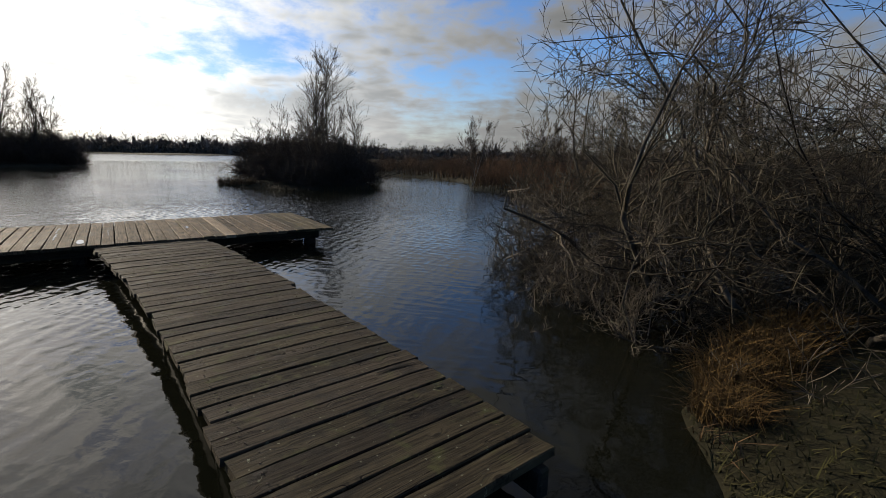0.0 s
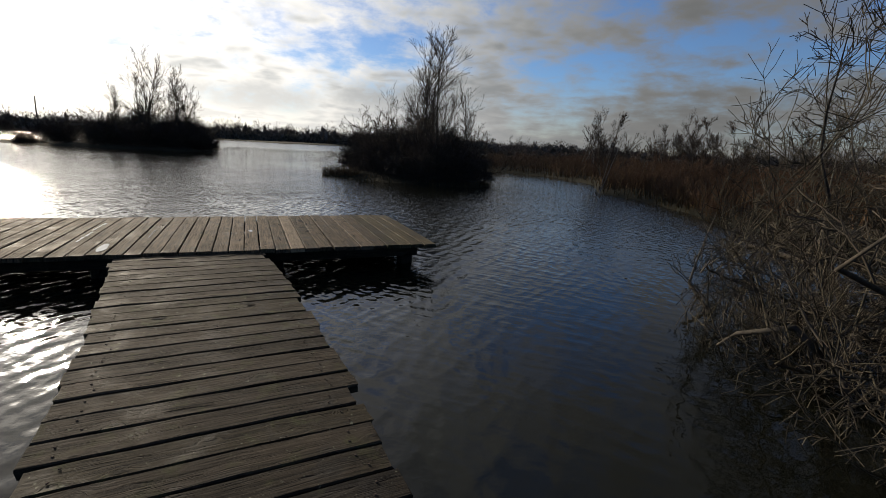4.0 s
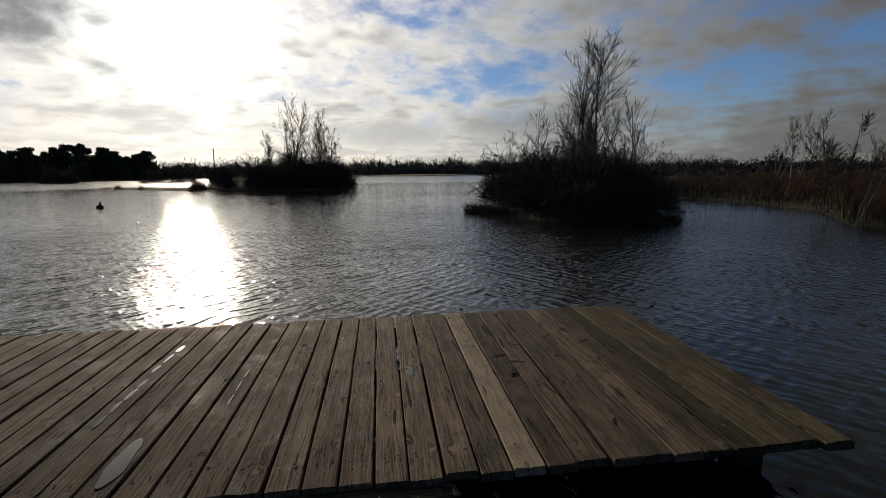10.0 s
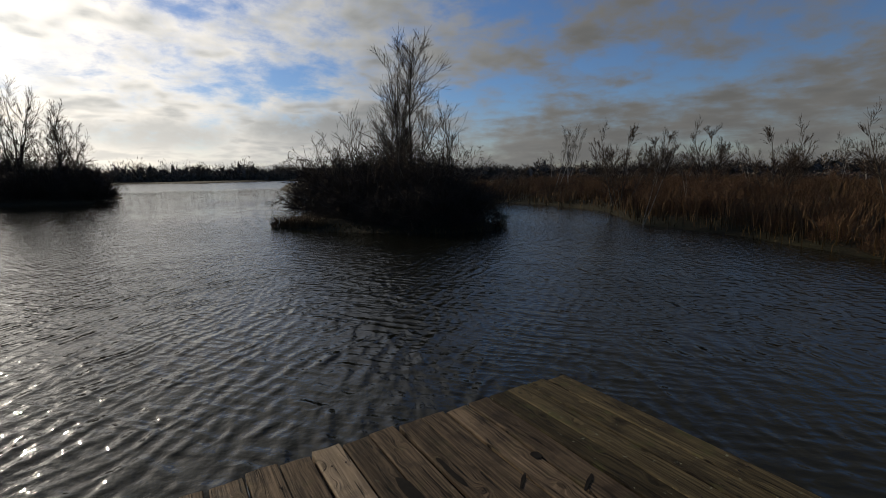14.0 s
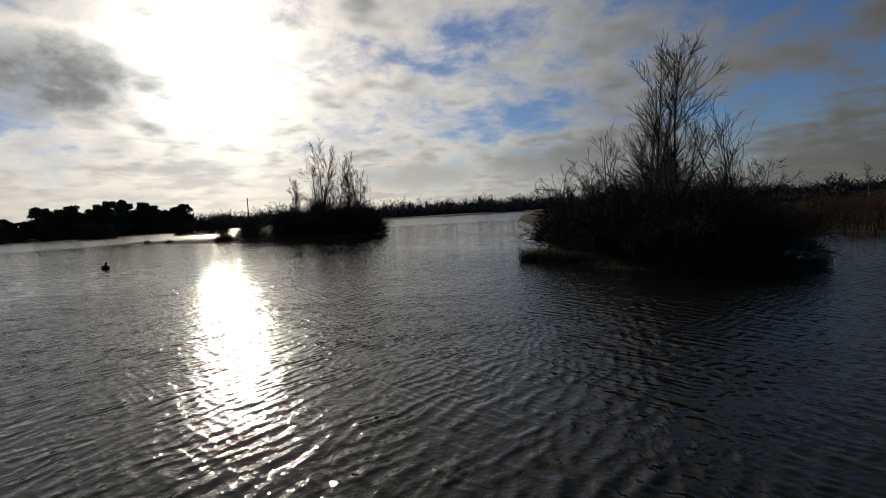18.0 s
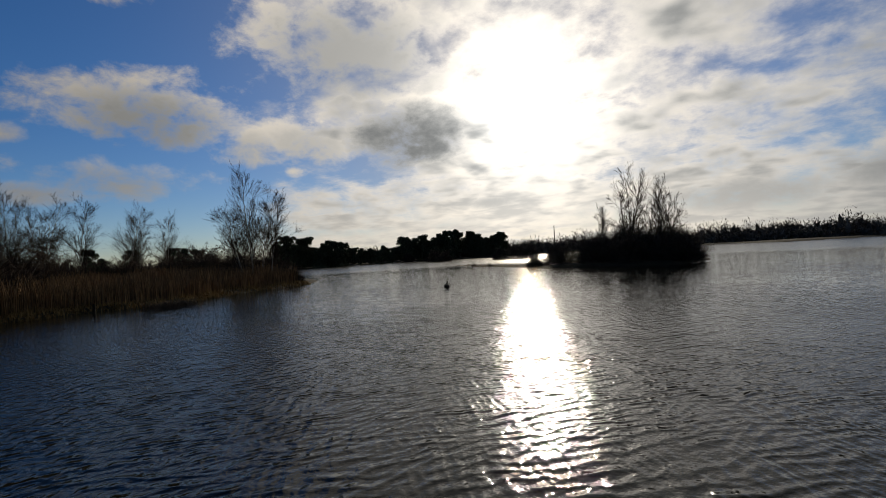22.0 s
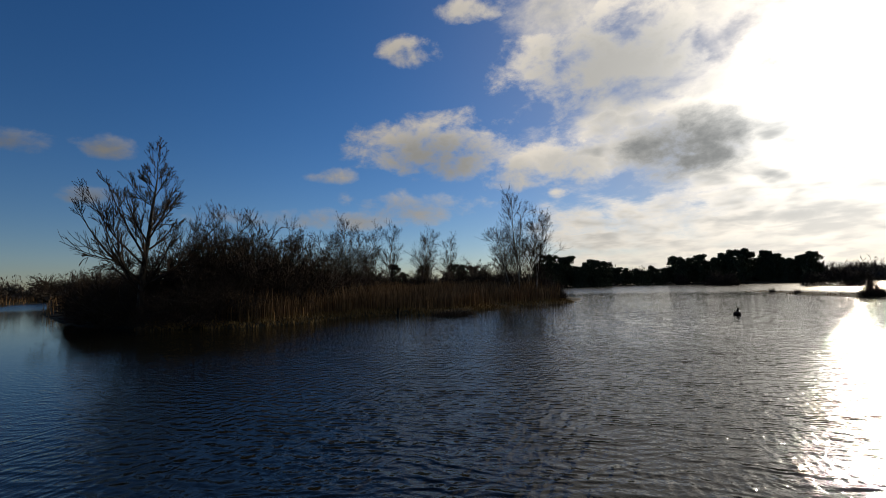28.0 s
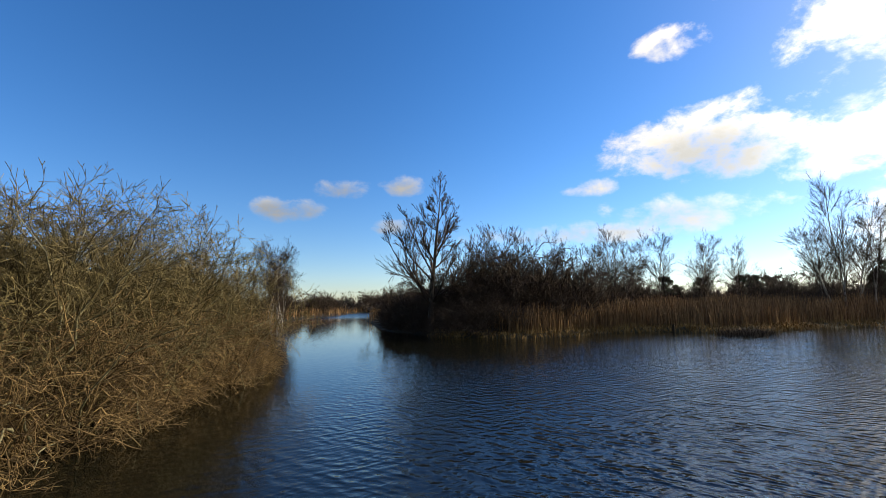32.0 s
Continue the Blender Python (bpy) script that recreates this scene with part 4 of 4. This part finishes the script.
pole = tree("birch_tree", 62, 6.0, (BIRCH, T), "thin young birch with a few short bare twigs", 0.06, 2, 30, 0.20, (14, 5, 3), 0.08, 0.35, 0.006, 0.0045, "birches", 0.04, 0.4)
put(pole, 28.8, 27.6, size=0.78)
for x, y, k, s, a in ((-33.4, 26.6, 0, 0.85, 70), (-31.8, 26.4, 0, 0.82, 160), (-34.0, 25.0, 0, 0.72, 200), (-32.3, 24.6, 0, 0.7, 280), (-41.5, 13.5, 0, 0.82, 20), (-42.5, 14.8, 0, 0.78, 120), (-43, 12.4, 0, 0.75, 220), (-44, 16.5, 0, 0.8, 320), (-47, 19, 0, 0.85, 60), (-49.5, 23.8, 0, 0.86, 90), (-51, 26, 0, 0.8, 10), (-52, 29, 0, 0.85, 190), (-46, 10, 0, 0.7, 45), (-48, 15, 0, 0.8, 245),
                     (-44.6, -16.6, 0, 0.95, 15), (-46.5, -17.5, 0, 0.85, 80), (-45.5, -18.5, 0, 0.9, 190), (-48.5, -18.8, 0, 0.8, 280), (-43.0, -17.6, 0, 0.75, 120), (-50.5, -19.5, 0, 0.9, 20), (-42, -19, 0, 0.8, 230),
                     (27.4, 27.9, 1, 0.9, 130), (31.5, 23.6, 1, 1.0, 200), (32.4, 24.4, 1, 0.95, 290), (30.8, 24.4, 1, 0.9, 10), (31.2, 22.8, 1, 0.85, 80), (30.6, 18.6, 1, 0.95, 100), (29.2, 13.9, 1, 0.9, 170), (33, 15, 1, 0.95, 33), (34.5, 11, 1, 1.0, 222), (35.5, 12.2, 1, 0.95, 77), (36, 9.6, 1, 0.9, 300), (33.5, 10.2, 1, 0.85, 120), (24, 33, 1, 0.75, 5), (18.5, 13.0, 1, 0.66, 60), (16.0, 9.6, 1, 0.5, 140), (26, 38, 1, 0.8, 11), (29, 45, 1, 0.9, 99), (40, 30, 1, 1.0, 55), (42, 24, 1, 1.0, 200)):
    again((birch, pole)[k], x, y, size=s * (1.0, 0.54)[k], turn=a)
clump = tree("bare_tree", 46, 3.0, (B, T), "many-stemmed bare tree on the reedy bank", 0.10, 6, 34, 0.34, (15, 8, 5), 0.06, 0.25, 0.009, 0.0045, "trees on the reedy bank", 0.04, 0.5, 0.14)
put(clump, 16.2, 12.6)
for x, y, s, a in ((21.5, 12.0, 1.0, 70), (19.0, 8.2, 0.85, 160), (23.0, 15.6, 0.9, 220), (30.0, 20.0, 1.15, 300), (18.8, 5.0, 0.9, 20)):
    again(clump, x, y, size=s, turn=a)
for x, y, s, a in ((12.95, 9.15, 0.40, 0), (22.1, 22.2, 0.72, 40), (22.6, 21.6, 0.72, 130)):
    again(pole, x, y, size=s, turn=a)
# brown scrub on the open bank
rusty = shrub("bank_shrub", 71, 8, 1.5, 1.5, 1.7, (B, RUST), "russet-brown leafless scrub on the reedy bank", 0.7, (7, 4, 3), (0, 0), "bank scrub", 0.0, 0.018, 0.006, 0.16, mass=(500, 0.008, 2))
put(rusty, 16.5, 9.0, size=0.8)
rng = np.random.default_rng(72)
spots = [(14.6, 7.6), (15.6, 6.2), (14.2, 5.2), (12.4, 4.2), (13.2, 3.0), (12.2, 1.6), (15.8, 10.8), (17.8, 12.4), (19.5, 15), (14.5, 9.4), (18, 8), (16.5, 4), (15, 2), (20, 11), (22, 14), (21, 6), (24, 9), (19.6, 18), (21, 20), (18.5, 22), (23, 17), (26, 13), (27, 18), (25, 22), (17, 25), (15, 29), (20, 27), (13.4, 36), (12.6, 42), (15, 48), (30, 8), (28, 4), (32, 20), (35, 16), (17, -1), (20, 2), (11.6, 3.2), (12.9, 5.4), (13.9, 6.4), (14.2, 8.4), (15.0, 10.2), (16.6, 12.2), (18.6, 14.6), (13.6, 4.4), (14.8, 3.4), (19, 4.5), (22.5, 3), (18.4, 10), (20.5, 8.4), (23.5, 11.5), (25.5, 6.5), (28, 10.5), (27.5, 15), (22, 22.5), (16.4, 23.6), (18.2, 19.4), (24, 26), (28.5, 22), (30.5, 27), (22, 30), (17.5, 33), (15.6, 37), (14.6, 44), (33, 6)]
for x, y in spots:
    deep = float(land(np.array([x]), np.array([y]))[0])
    if deep > 0.2:
        again(rusty, x, y, size=rng.uniform(0.4, 0.62) if deep > 1.2 else rng.uniform(0.32, 0.5), turn=rng.uniform(0, 360))
for x, y in zip(rng.uniform(13, 32, 130), rng.uniform(-2, 34, 130)):
    deep = float(land(np.array([x]), np.array([y]))[0])
    if deep > 0.6:
        again(rusty, x, y, size=rng.uniform(0.42, 0.66) * (0.75 if deep < 1.5 else 1.0), turn=rng.uniform(0, 360))

# ---- reeds, grass and distance ----
def bed(name, rng, count, box, keep, tall, width, mat, label, lean=0.18, droop=0.2, category="reeds"):
    x, y = rng.uniform(box[0], box[1], count), rng.uniform(box[2], box[3], count)
    patch = 0.5 + 0.5 * np.sin(x * 0.9 + 1.3 * np.sin(y * 0.7)) * np.sin(y * 0.8 + np.sin(x * 0.6))
    ok = keep(x, y) & (rng.random(count) < 0.35 + 0.65 * patch)
    x, y, patch = x[ok], y[ok], patch[ok]
    z = ground_height(x, y) - 0.05
    v, f = blades(rng, x, y, z, tall * rng.uniform(0.55, 1.15, len(x)) * (0.75 + 0.35 * patch), lean, width, droop)
    return tagged(mesh_object(name, v, f, mat), label, category, kind="stuff")


rng = np.random.default_rng(81)


def point_keep(x, y):
    d = land(x, y)
    return (d > 1.0) & (d < 13)


bed("reed_bed", rng, 52000, (-42, -22, 2.5, 28), point_keep, 1.5, 0.014, REED, "tall dry brown reeds on the wooded point", 0.12, 0.15)
bed("sedge", rng, 46000, (-31, -21.5, -1, 28), lambda x, y: (land(x, y) > -0.1) & (land(x, y) < 2.0), 0.26, 0.026, STRAW, "straw-coloured sedge along the water's edge", 0.5, 0.4, "grass")
bed("reed_bed", rng, 2600, (-30, -21.5, 2, 27), lambda x, y: (land(x, y) > 0.5) & (land(x, y) < 1.6), 0.75, 0.018, STRAW, "pale broken reed stems standing at the water's edge", 0.1, 0.05)
bed("reed_bed", rng, 60000, (10, 40, -4, 34), lambda x, y: (-shore_gap(LAKE, x, y) > 0.2), 0.75, 0.011, DULL, "brown reeds and rough grass on the open bank", 0.25, 0.25)
bed("sedge", rng, 9000, (10, 20, -1, 24), lambda x, y: (-shore_gap(LAKE, x, y) > -0.1) & (-shore_gap(LAKE, x, y) < 0.9), 0.55, 0.012, TAWNY, "tawny sedge fringing the bank", 0.5, 0.4, "grass")
bed("reed_bed", rng, 9000, (-110, -30, -40, -8), lambda x, y: (-shore_gap(LAKE, x, y) > 0.1) & (-shore_gap(LAKE, x, y) < 7), 1.4, 0.03, REED, "dry reeds lining the channel", 0.15, 0.2)
bed("reed_bed", rng, 5000, (-34, -13, 40, 61), lambda x, y: shore_gap(SPIT, x, y) > -0.2, 0.16, 0.03, REED, "low dead reeds on the flooded spit", 0.3, 0.3)
bed("tussock_sedge", rng, 5000, (3.2, 10, 10, 18), lambda x, y: (shore_gap(ISLAND, x, y) > -0.08) & (shore_gap(ISLAND, x, y) < 0.5), 0.22, 0.010, TAWNY, "dead sedge along the island's edge", 0.8, 0.6, "grass")


def tussock(name, rng, count, radius, tall, mat, label):
    a, r = rng.uniform(0, 2 * np.pi, count), radius * np.sqrt(rng.uniform(0, 1, count))
    v, f = blades(rng, np.cos(a) * r, np.sin(a) * r, np.full(count, -0.05), tall * rng.uniform(0.5, 1.1, count), 0.7, 0.004, 0.8)
    return tagged(mesh_object(name, v, f, mat), label, "grass")


near_tuft = tussock("grass_tussock", rng, 700, 0.24, 0.36, GOLD, "golden dead grass tussock on the bank")
put(near_tuft, 3.0, -6.45)
for x, y, s in ((3.5, -6.42, 1.15), (4.05, -6.38, 1.1), (2.55, -6.6, 0.75), (4.6, -6.4, 1.0)):
    again(near_tuft, x, y, size=s, turn=rng.uniform(0, 360))
tip_tuft = tussock("sedge_tussock", rng, 500, 0.4, 0.6, DULL, "drooping dead sedge tussock at the waterline")
put(tip_tuft, 3.95, 15.9)
for x, y, s in ((4.3, 15.1, 0.9), (4.6, 14.4, 0.7), (9.2, 11.3, 0.6)):
    again(tip_tuft, x, y, size=s, turn=rng.uniform(0, 360))
bed("bank_grass", rng, 3000, (2.1, 4.4, -7.2, -5.7), lambda x, y: (land(x, y) > 0.03) & (land(x, y) < 0.2), 0.24, 0.0045, DULL, "long brown dead grass drooping over the bank", 0.9, 0.9, "grass")
bed("turf", rng, 70000, (-3, 6, -9.6, -5.4), lambda x, y: (land(x, y) > 0.02), 0.13, 0.005, MOSS, "short mossy turf on the bank", 0.8, 0.5, "grass")

# floating nest raft and buoy
raft = tussock("reed_raft", rng, 1100, 0.95, 0.50, TWIG, "dark clump of dead reeds standing in the lake")
raft.matrix_basis = pose(-22.6, 13.4, 0.0)
again(raft, -22.9, 14.2, 0.0, 0.8)
buoy = new("buoy")
tagged(buoy, "small dark mooring buoy floating on the lake", "buoy")
bm = bmesh.new()
bmesh.ops.create_uvsphere(bm, u_segments=16, v_segments=10, radius=0.16)
bmesh.ops.scale(bm, vec=(1, 1, 0.8), verts=bm.verts)
part("float", bm, BEAM, buoy)
bm = bmesh.new()
bmesh.ops.create_cone(bm, segments=10, radius1=0.05, radius2=0.035, depth=0.22, cap_ends=True)
part("mast", bm, BEAM, buoy).matrix_basis = pose(0.03, 0, 0.16, 0, 12, 0)
buoy.matrix_basis = pose(-13.1, 22.9, 0.05)


def stick(name, x, y, z, tall, radius, lean, mat, label, category):
    """A thin upright pole or stake."""
    rng = np.random.default_rng(3)
    v, f = tubes([stems(rng, np.array([[0, 0, -0.4]]), np.array([[lean, 0, 1.0]]), np.array([tall + 0.4]), np.array([radius]), 6, 0.01, 0.0, radius * 0.8)], 6)
    ob = mesh_object(name, v, f, mat, smooth=True)
    ob.matrix_basis = pose(x, y, z)
    return tagged(ob, label, category)


stick("stake", -24.4, 11.2, 0.0, 0.45, 0.07, 0.1, BEAM, "short dark wooden stake in the shallows", "stake")
stick("mast", -47.7, 145.5, 0.3, 8.3, 0.16, 0.0, BARK, "thin grey mast above the far shore", "mast")


def wood_line(name, seed, spots, mat, label):
    """Far woods: bare branching trees, with a dark undergrowth at their feet."""
    rng = np.random.default_rng(seed)
    at = np.array(spots)
    n = len(at)
    base = np.stack([at[:, 0], at[:, 1], np.full(n, -0.2)], 1)
    tall = at[:, 2] * rng.uniform(0.7, 0.95, n)
    main = stems(rng, base, rng.normal(0, 0.10, (n, 3)) + np.array([0, 0, 1.0]), tall, tall * 0.012, 4, 0.08, 0.03, 0.02)
    a = sprout(rng, main, 7, 3, (0.3, 0.95), (48, 10), 0.42, 0.6, 0.1, 0.08, 0.02, 0.6)
    v, f = tubes([main, a], 3)
    # a closed dark undergrowth, and over it the fine bare tops that crowd into one another
    sets = []
    for k, low, high, run, width, bow in ((36, 0.0, 0.46, 0.26, 0.42, 0.9), (96, 0.30, 0.80, 0.10, 0.07, 1.3)):
        who = np.repeat(np.arange(n), k)
        wide = np.maximum(at[who, 2] * 0.34, 0.9)
        bx, by = at[who, 0] + rng.normal(0, 0.6, n * k) * wide, at[who, 1] + rng.normal(0, 0.6, n * k) * wide
        off = np.hypot(bx - at[who, 0], by - at[who, 1]) / wide
        ok = (-shore_gap(LAKE, bx, by) > -0.3) & (off < 1.6)
        bx, by, who, off = bx[ok], by[ok], who[ok], off[ok]
        bz = at[who, 2] * rng.uniform(low, high, len(bx)) * np.clip(1.05 - 0.35 * off ** 2, 0.2, 1)
        sets.append(blades(rng, bx, by, bz - 0.1, at[who, 2] * run * rng.uniform(0.6, 1.3, len(bx)), bow, width, 0.4))
    (v2, f2), (v3, f3) = sets
    v2, f2 = np.concatenate([v2, v3]), np.concatenate([f2, f3 + len(v2)])
    return tagged(mesh_object(name, np.concatenate([v, v2]), np.concatenate([f, f2 + len(v)]), mat), label, "woodland", kind="stuff")


spots = []
rng = np.random.default_rng(91)
for a in np.arange(-100, 150, 0.5):
    for row in range(3):
        far = 160 + row * 16 + 6 * math.sin(a * 0.21)
        if a > 52:
            far = 124 + row * 14
        if a > 85:
            far = 112 + row * 14
        if a < -18:
            far = 75 + row * 22 + 20 * math.cos(a * 0.05)
        q = radians(a + rng.uniform(-0.3, 0.3))
        x, y = -math.sin(q) * far, math.cos(q) * far
        clumpy = 0.86 + 0.16 * math.sin(a * 1.9 + row) * math.sin(a * 0.63 + 2 * row) + rng.uniform(-0.12, 0.12)
        spots.append((x, y, (6.0 if row == 0 else 8.2) * far / 200 * clumpy * (1.35 if rng.random() < 0.07 else 1.0)))
pts = np.array(spots)
ok = -shore_gap(LAKE, pts[:, 0], pts[:, 1]) > 0.5
wood_line("far_woods", 92, [s for s, k in zip(spots, ok) if k], HAZED, "distant line of bare woodland round the lake")


def pine(seed, tall):
    rng = np.random.default_rng(seed)
    ob = new("pine_tree")
    trunk = stems(rng, np.array([[0, 0, -0.3]]), np.array([[0.02, 0, 1.0]]), np.array([tall]), np.array([0.22]), 8, 0.03, 0.02, 0.06)
    limbs = sprout(rng, trunk, 18, 5, (0.3, 0.95), (58, 12), 0.20, 0.5, 0.1, 0.06, 0.03, 0.5)
    v, f = tubes([trunk, limbs], 5)
    mesh_object("trunk", v, f, BARK, ob, smooth=True)
    # rounded masses of needles, stacked into an uneven blunt cone
    hearts = []
    for k in range(32):
        u = rng.uniform(0.08, 0.95)
        q, r = rng.uniform(0, 6.28), tall * 0.27 * math.sqrt(max(0.02, 1 - ((u - 0.38) / 0.62) ** 2)) * rng.uniform(0.2, 0.85)
        hearts.append((math.cos(q) * r, math.sin(q) * r, u * tall, tall * rng.uniform(0.07, 0.12) * (1.25 - 0.5 * u)))
    hearts = np.repeat(np.array(hearts), 130, 0)
    c = hearts[:, :3] + unit(rng.normal(size=(len(hearts), 3))) * (hearts[:, 3] * rng.uniform(0.3, 1.0, len(hearts)) ** 0.6)[:, None] * np.array([1.2, 1.2, 0.75])
    v, f = blades(rng, c[:, 0], c[:, 1], c[:, 2] - 0.15, np.full(len(c), 0.46), 1.1, 0.075, 0.5)
    mesh_object("crown", v, f, NEEDLES, ob)
    return tagged(ob, "dark rounded pine on the far shore", "tree", "far pines")


first, second = pine(95, 9.2), pine(96, 8.2)
rng = np.random.default_rng(97)
placed = False
for lo, hi, far, count in ((24.0, 36.5, 150.0, 34), (43.0, 51.0, 132.0, 24), (36.5, 43.0, 146.0, 18), (64.0, 68.0, 70.0, 3), (58.0, 61.0, 66.0, 3)):
    for k in range(count):
        a = radians(lo + (hi - lo) * (k + rng.uniform(0.1, 0.9)) / count)
        d = far + rng.uniform(-3, 10)
        s = rng.uniform(0.62, 1.02) * (0.62 if lo > 55 else 0.66 if lo == 36.5 else 1.0)
        ob = (first, second)[k % 2]
        if k < 2 and lo == 24.0:
            put(ob, -math.sin(a) * d, math.cos(a) * d, size=s)
        else:
            again(ob, -math.sin(a) * d, math.cos(a) * d, size=s, turn=rng.uniform(0, 360))
for x, y, s in ((-62, 98, 1.3), (-58, 96, 1.1), (-40, 88, 1.0), (-37, 90, 1.3), (-33, 86, 1.1), (-80, 112, 1.2), (-30, 92, 1.0), (-17.2, 47, 0.5), (-16.4, 44.6, 0.5), (-24, 50.5, 0.22), (-28, 54, 0.22)):
    again(dark[2], x, y, -0.1, s, rng.uniform(0, 360))

# ---- small things on the jetty ----
def sheet_patch(name, outline, thick, mat):
    """A thin film with a rounded edge, over an outline in its own plane."""
    bm = bmesh.new()
    top = [bm.verts.new((x * 0.94, y * 0.94, thick)) for x, y in outline]
    low = [bm.verts.new((x, y, 0)) for x, y in outline]
    bm.faces.new(top)
    for q in range(len(outline)):
        r = (q + 1) % len(outline)
        bm.faces.new((low[q], low[r], top[r], top[q]))
    bmesh.ops.recalc_face_normals(bm, faces=bm.faces)
    me = bpy.data.meshes.new(name)
    bm.to_mesh(me)
    bm.free()
    me.materials.append(mat)
    return me


def board_under(x):
    """The platform board that lies under a place across the platform."""
    return min((o for o in platform.children if o.name.startswith("plank")), key=lambda o: abs(o.matrix_basis.translation.x - x)).matrix_basis.translation


def lens_shape(rng, long, wide, n=26, rough=0.16):
    """A drawn-out outline with blunt ends and an edge that wanders smoothly."""
    q = np.arange(n) * 2 * math.pi / n
    k = 1 + rough * sum(np.sin(q * m + rng.uniform(0, 6.28)) / math.sqrt(m) for m in (2, 3, 5, 7))
    return [(float(long / 2 * math.copysign(abs(math.cos(a)) ** 0.8, math.cos(a))), float(wide / 2 * math.sin(a) * w)) for a, w in zip(q, k)]


def pool(seed, x, y, wide, long, label, pieces=1):
    """Rain water lying in the hollow of a board."""
    rng = np.random.default_rng(seed)
    ob = new("puddle")
    for q in range(pieces):
        run = long / pieces * rng.uniform(0.7, 0.98)
        child("film", sheet_patch("film", lens_shape(rng, run, wide * (1 if pieces == 1 else rng.uniform(0.45, 1.0))), 0.0006, WETFILM), ob,
              pose(rng.normal(0, wide * 0.1) if pieces > 1 else 0, long * ((q + 0.5) / pieces - 0.5), 0, 0, 0, 90 + rng.normal(0, 1.5)))
    ob.matrix_basis = pose(x, y, board_under(x).z + 0.0012)
    return tagged(ob, label, "puddle")


pool(1, -0.815, 0.30, 0.085, 0.46, "bright puddle of rain water on the platform boards")
pool(3, -1.14, 1.60, 0.05, 0.56, "thin streak of rain water along a platform board", 3)
pool(4, -1.13, 0.95, 0.035, 0.62, "thin broken streak of water along a board", 4)
pool(5, 0.58, 1.10, 0.045, 0.17, "small wet patch on a platform board")
pool(6, -0.50, 1.05, 0.022, 0.55, "faint wet streak along a platform board", 3)

nail = bpy.data.meshes.new("nail_head")
bm = bmesh.new()
bmesh.ops.create_cone(bm, segments=7, radius1=0.006, radius2=0.004, depth=0.003, cap_ends=True)
bm.to_mesh(nail)
bm.free()
nail.materials.append(IRON)
count = 0
for board in list(platform.children):
    if board.name.startswith("plank"):
        for y in (0.16, 1.15, 2.16):
            for a in (-0.035, 0.035):
                if y < 1.5 or RNG.random() < 0.5:
                    child("nail_head", nail, board, board.matrix_basis.inverted() @ pose(board.matrix_basis.translation.x + a + RNG.normal(0, 0.006), y + RNG.normal(0, 0.012), DECK + 0.004))
for board in list(walkway.children):
    if board.name.startswith("plank"):
        for a in (-0.52, 0.52):
            for b in (-0.035, 0.035):
                child("nail_head", nail, board, pose(a + RNG.normal(0, 0.01), b + RNG.normal(0, 0.006), 0.0015))

# splits, gouges and knot holes, as thin dark slivers of rotten wood let into the boards
ROT = material("black rotten wood", bark((0.008, 0.0065, 0.005), (0.003, 0.0025, 0.002), 30.0))


def gouge(board_top, x, y, wide, long, turn, seed):
    me = sheet_patch("rot_hole", lens_shape(np.random.default_rng(seed), long, wide, 18, 0.22), 0.0004, ROT)
    return me, pose(x, y, board_top, 0, 0, turn)


for k, (x, y, wide, long, turn) in enumerate(((1.27, 1.80, 0.055, 0.30, 97), (1.31, 1.50, 0.022, 0.2, 84), (1.48, 1.84, 0.032, 0.26, 92), (1.24, 1.28, 0.030, 0.12, 15), (1.33, 1.14, 0.026, 0.13, 165), (1.27, 0.95, 0.030, 0.11, 20), (1.42, 1.45, 0.02, 0.12, 150), (1.41, 0.72, 0.016, 0.16, 100), (0.95, 1.52, 0.018, 0.24, 96), (0.46, 0.52, 0.018, 0.16, 88), (1.72, 1.62, 0.016, 0.12, 40), (1.95, 1.45, 0.02, 0.14, 30), (1.80, 0.62, 0.016, 0.2, 95), (2.1, 0.45, 0.014, 0.24, 92), (1.62, 0.30, 0.02, 0.1, 60), (0.55, 0.78, 0.016, 0.34, 91), (-1.70, 0.55, 0.018, 0.42, 88),
                                              (1.9, 1.73, 0.05, 0.06, 60), (0.30, 1.3, 0.03, 0.05, 80), (0.9, 0.55, 0.014, 0.3, 93), (1.28, 1.02, 0.04, 0.2, 70), (-0.2, 1.7, 0.035, 0.05, 90), (2.05, 1.2, 0.03, 0.05, 90))):
    me, m = gouge(board_under(x).z + 0.0012, x, y, wide, long, turn, 200 + k)
    child("rot_hole", me, platform, m, "dark rotten hole in the board")
for k, (y, a, wide, long, turn) in enumerate(((-1.72, 0.30, 0.04, 0.07, 20), (-1.88, -0.28, 0.03, 0.09, 0), (-0.10, 0.33, 0.02, 0.16, 2), (-1.55, 0.42, 0.012, 0.3, 4), (-5.35, 0.45, 0.02, 0.28, -3), (-3.1, -0.1, 0.012, 0.22, -2), (-4.3, 0.2, 0.012, 0.3, -4))):
    me, m = gouge(WALK_TOP + 0.0025, walk_line(y) + a, y, wide, long, turn + 4, 230 + k)
    child("rot_hole", me, walkway, m, "dark rotten hole in the board")
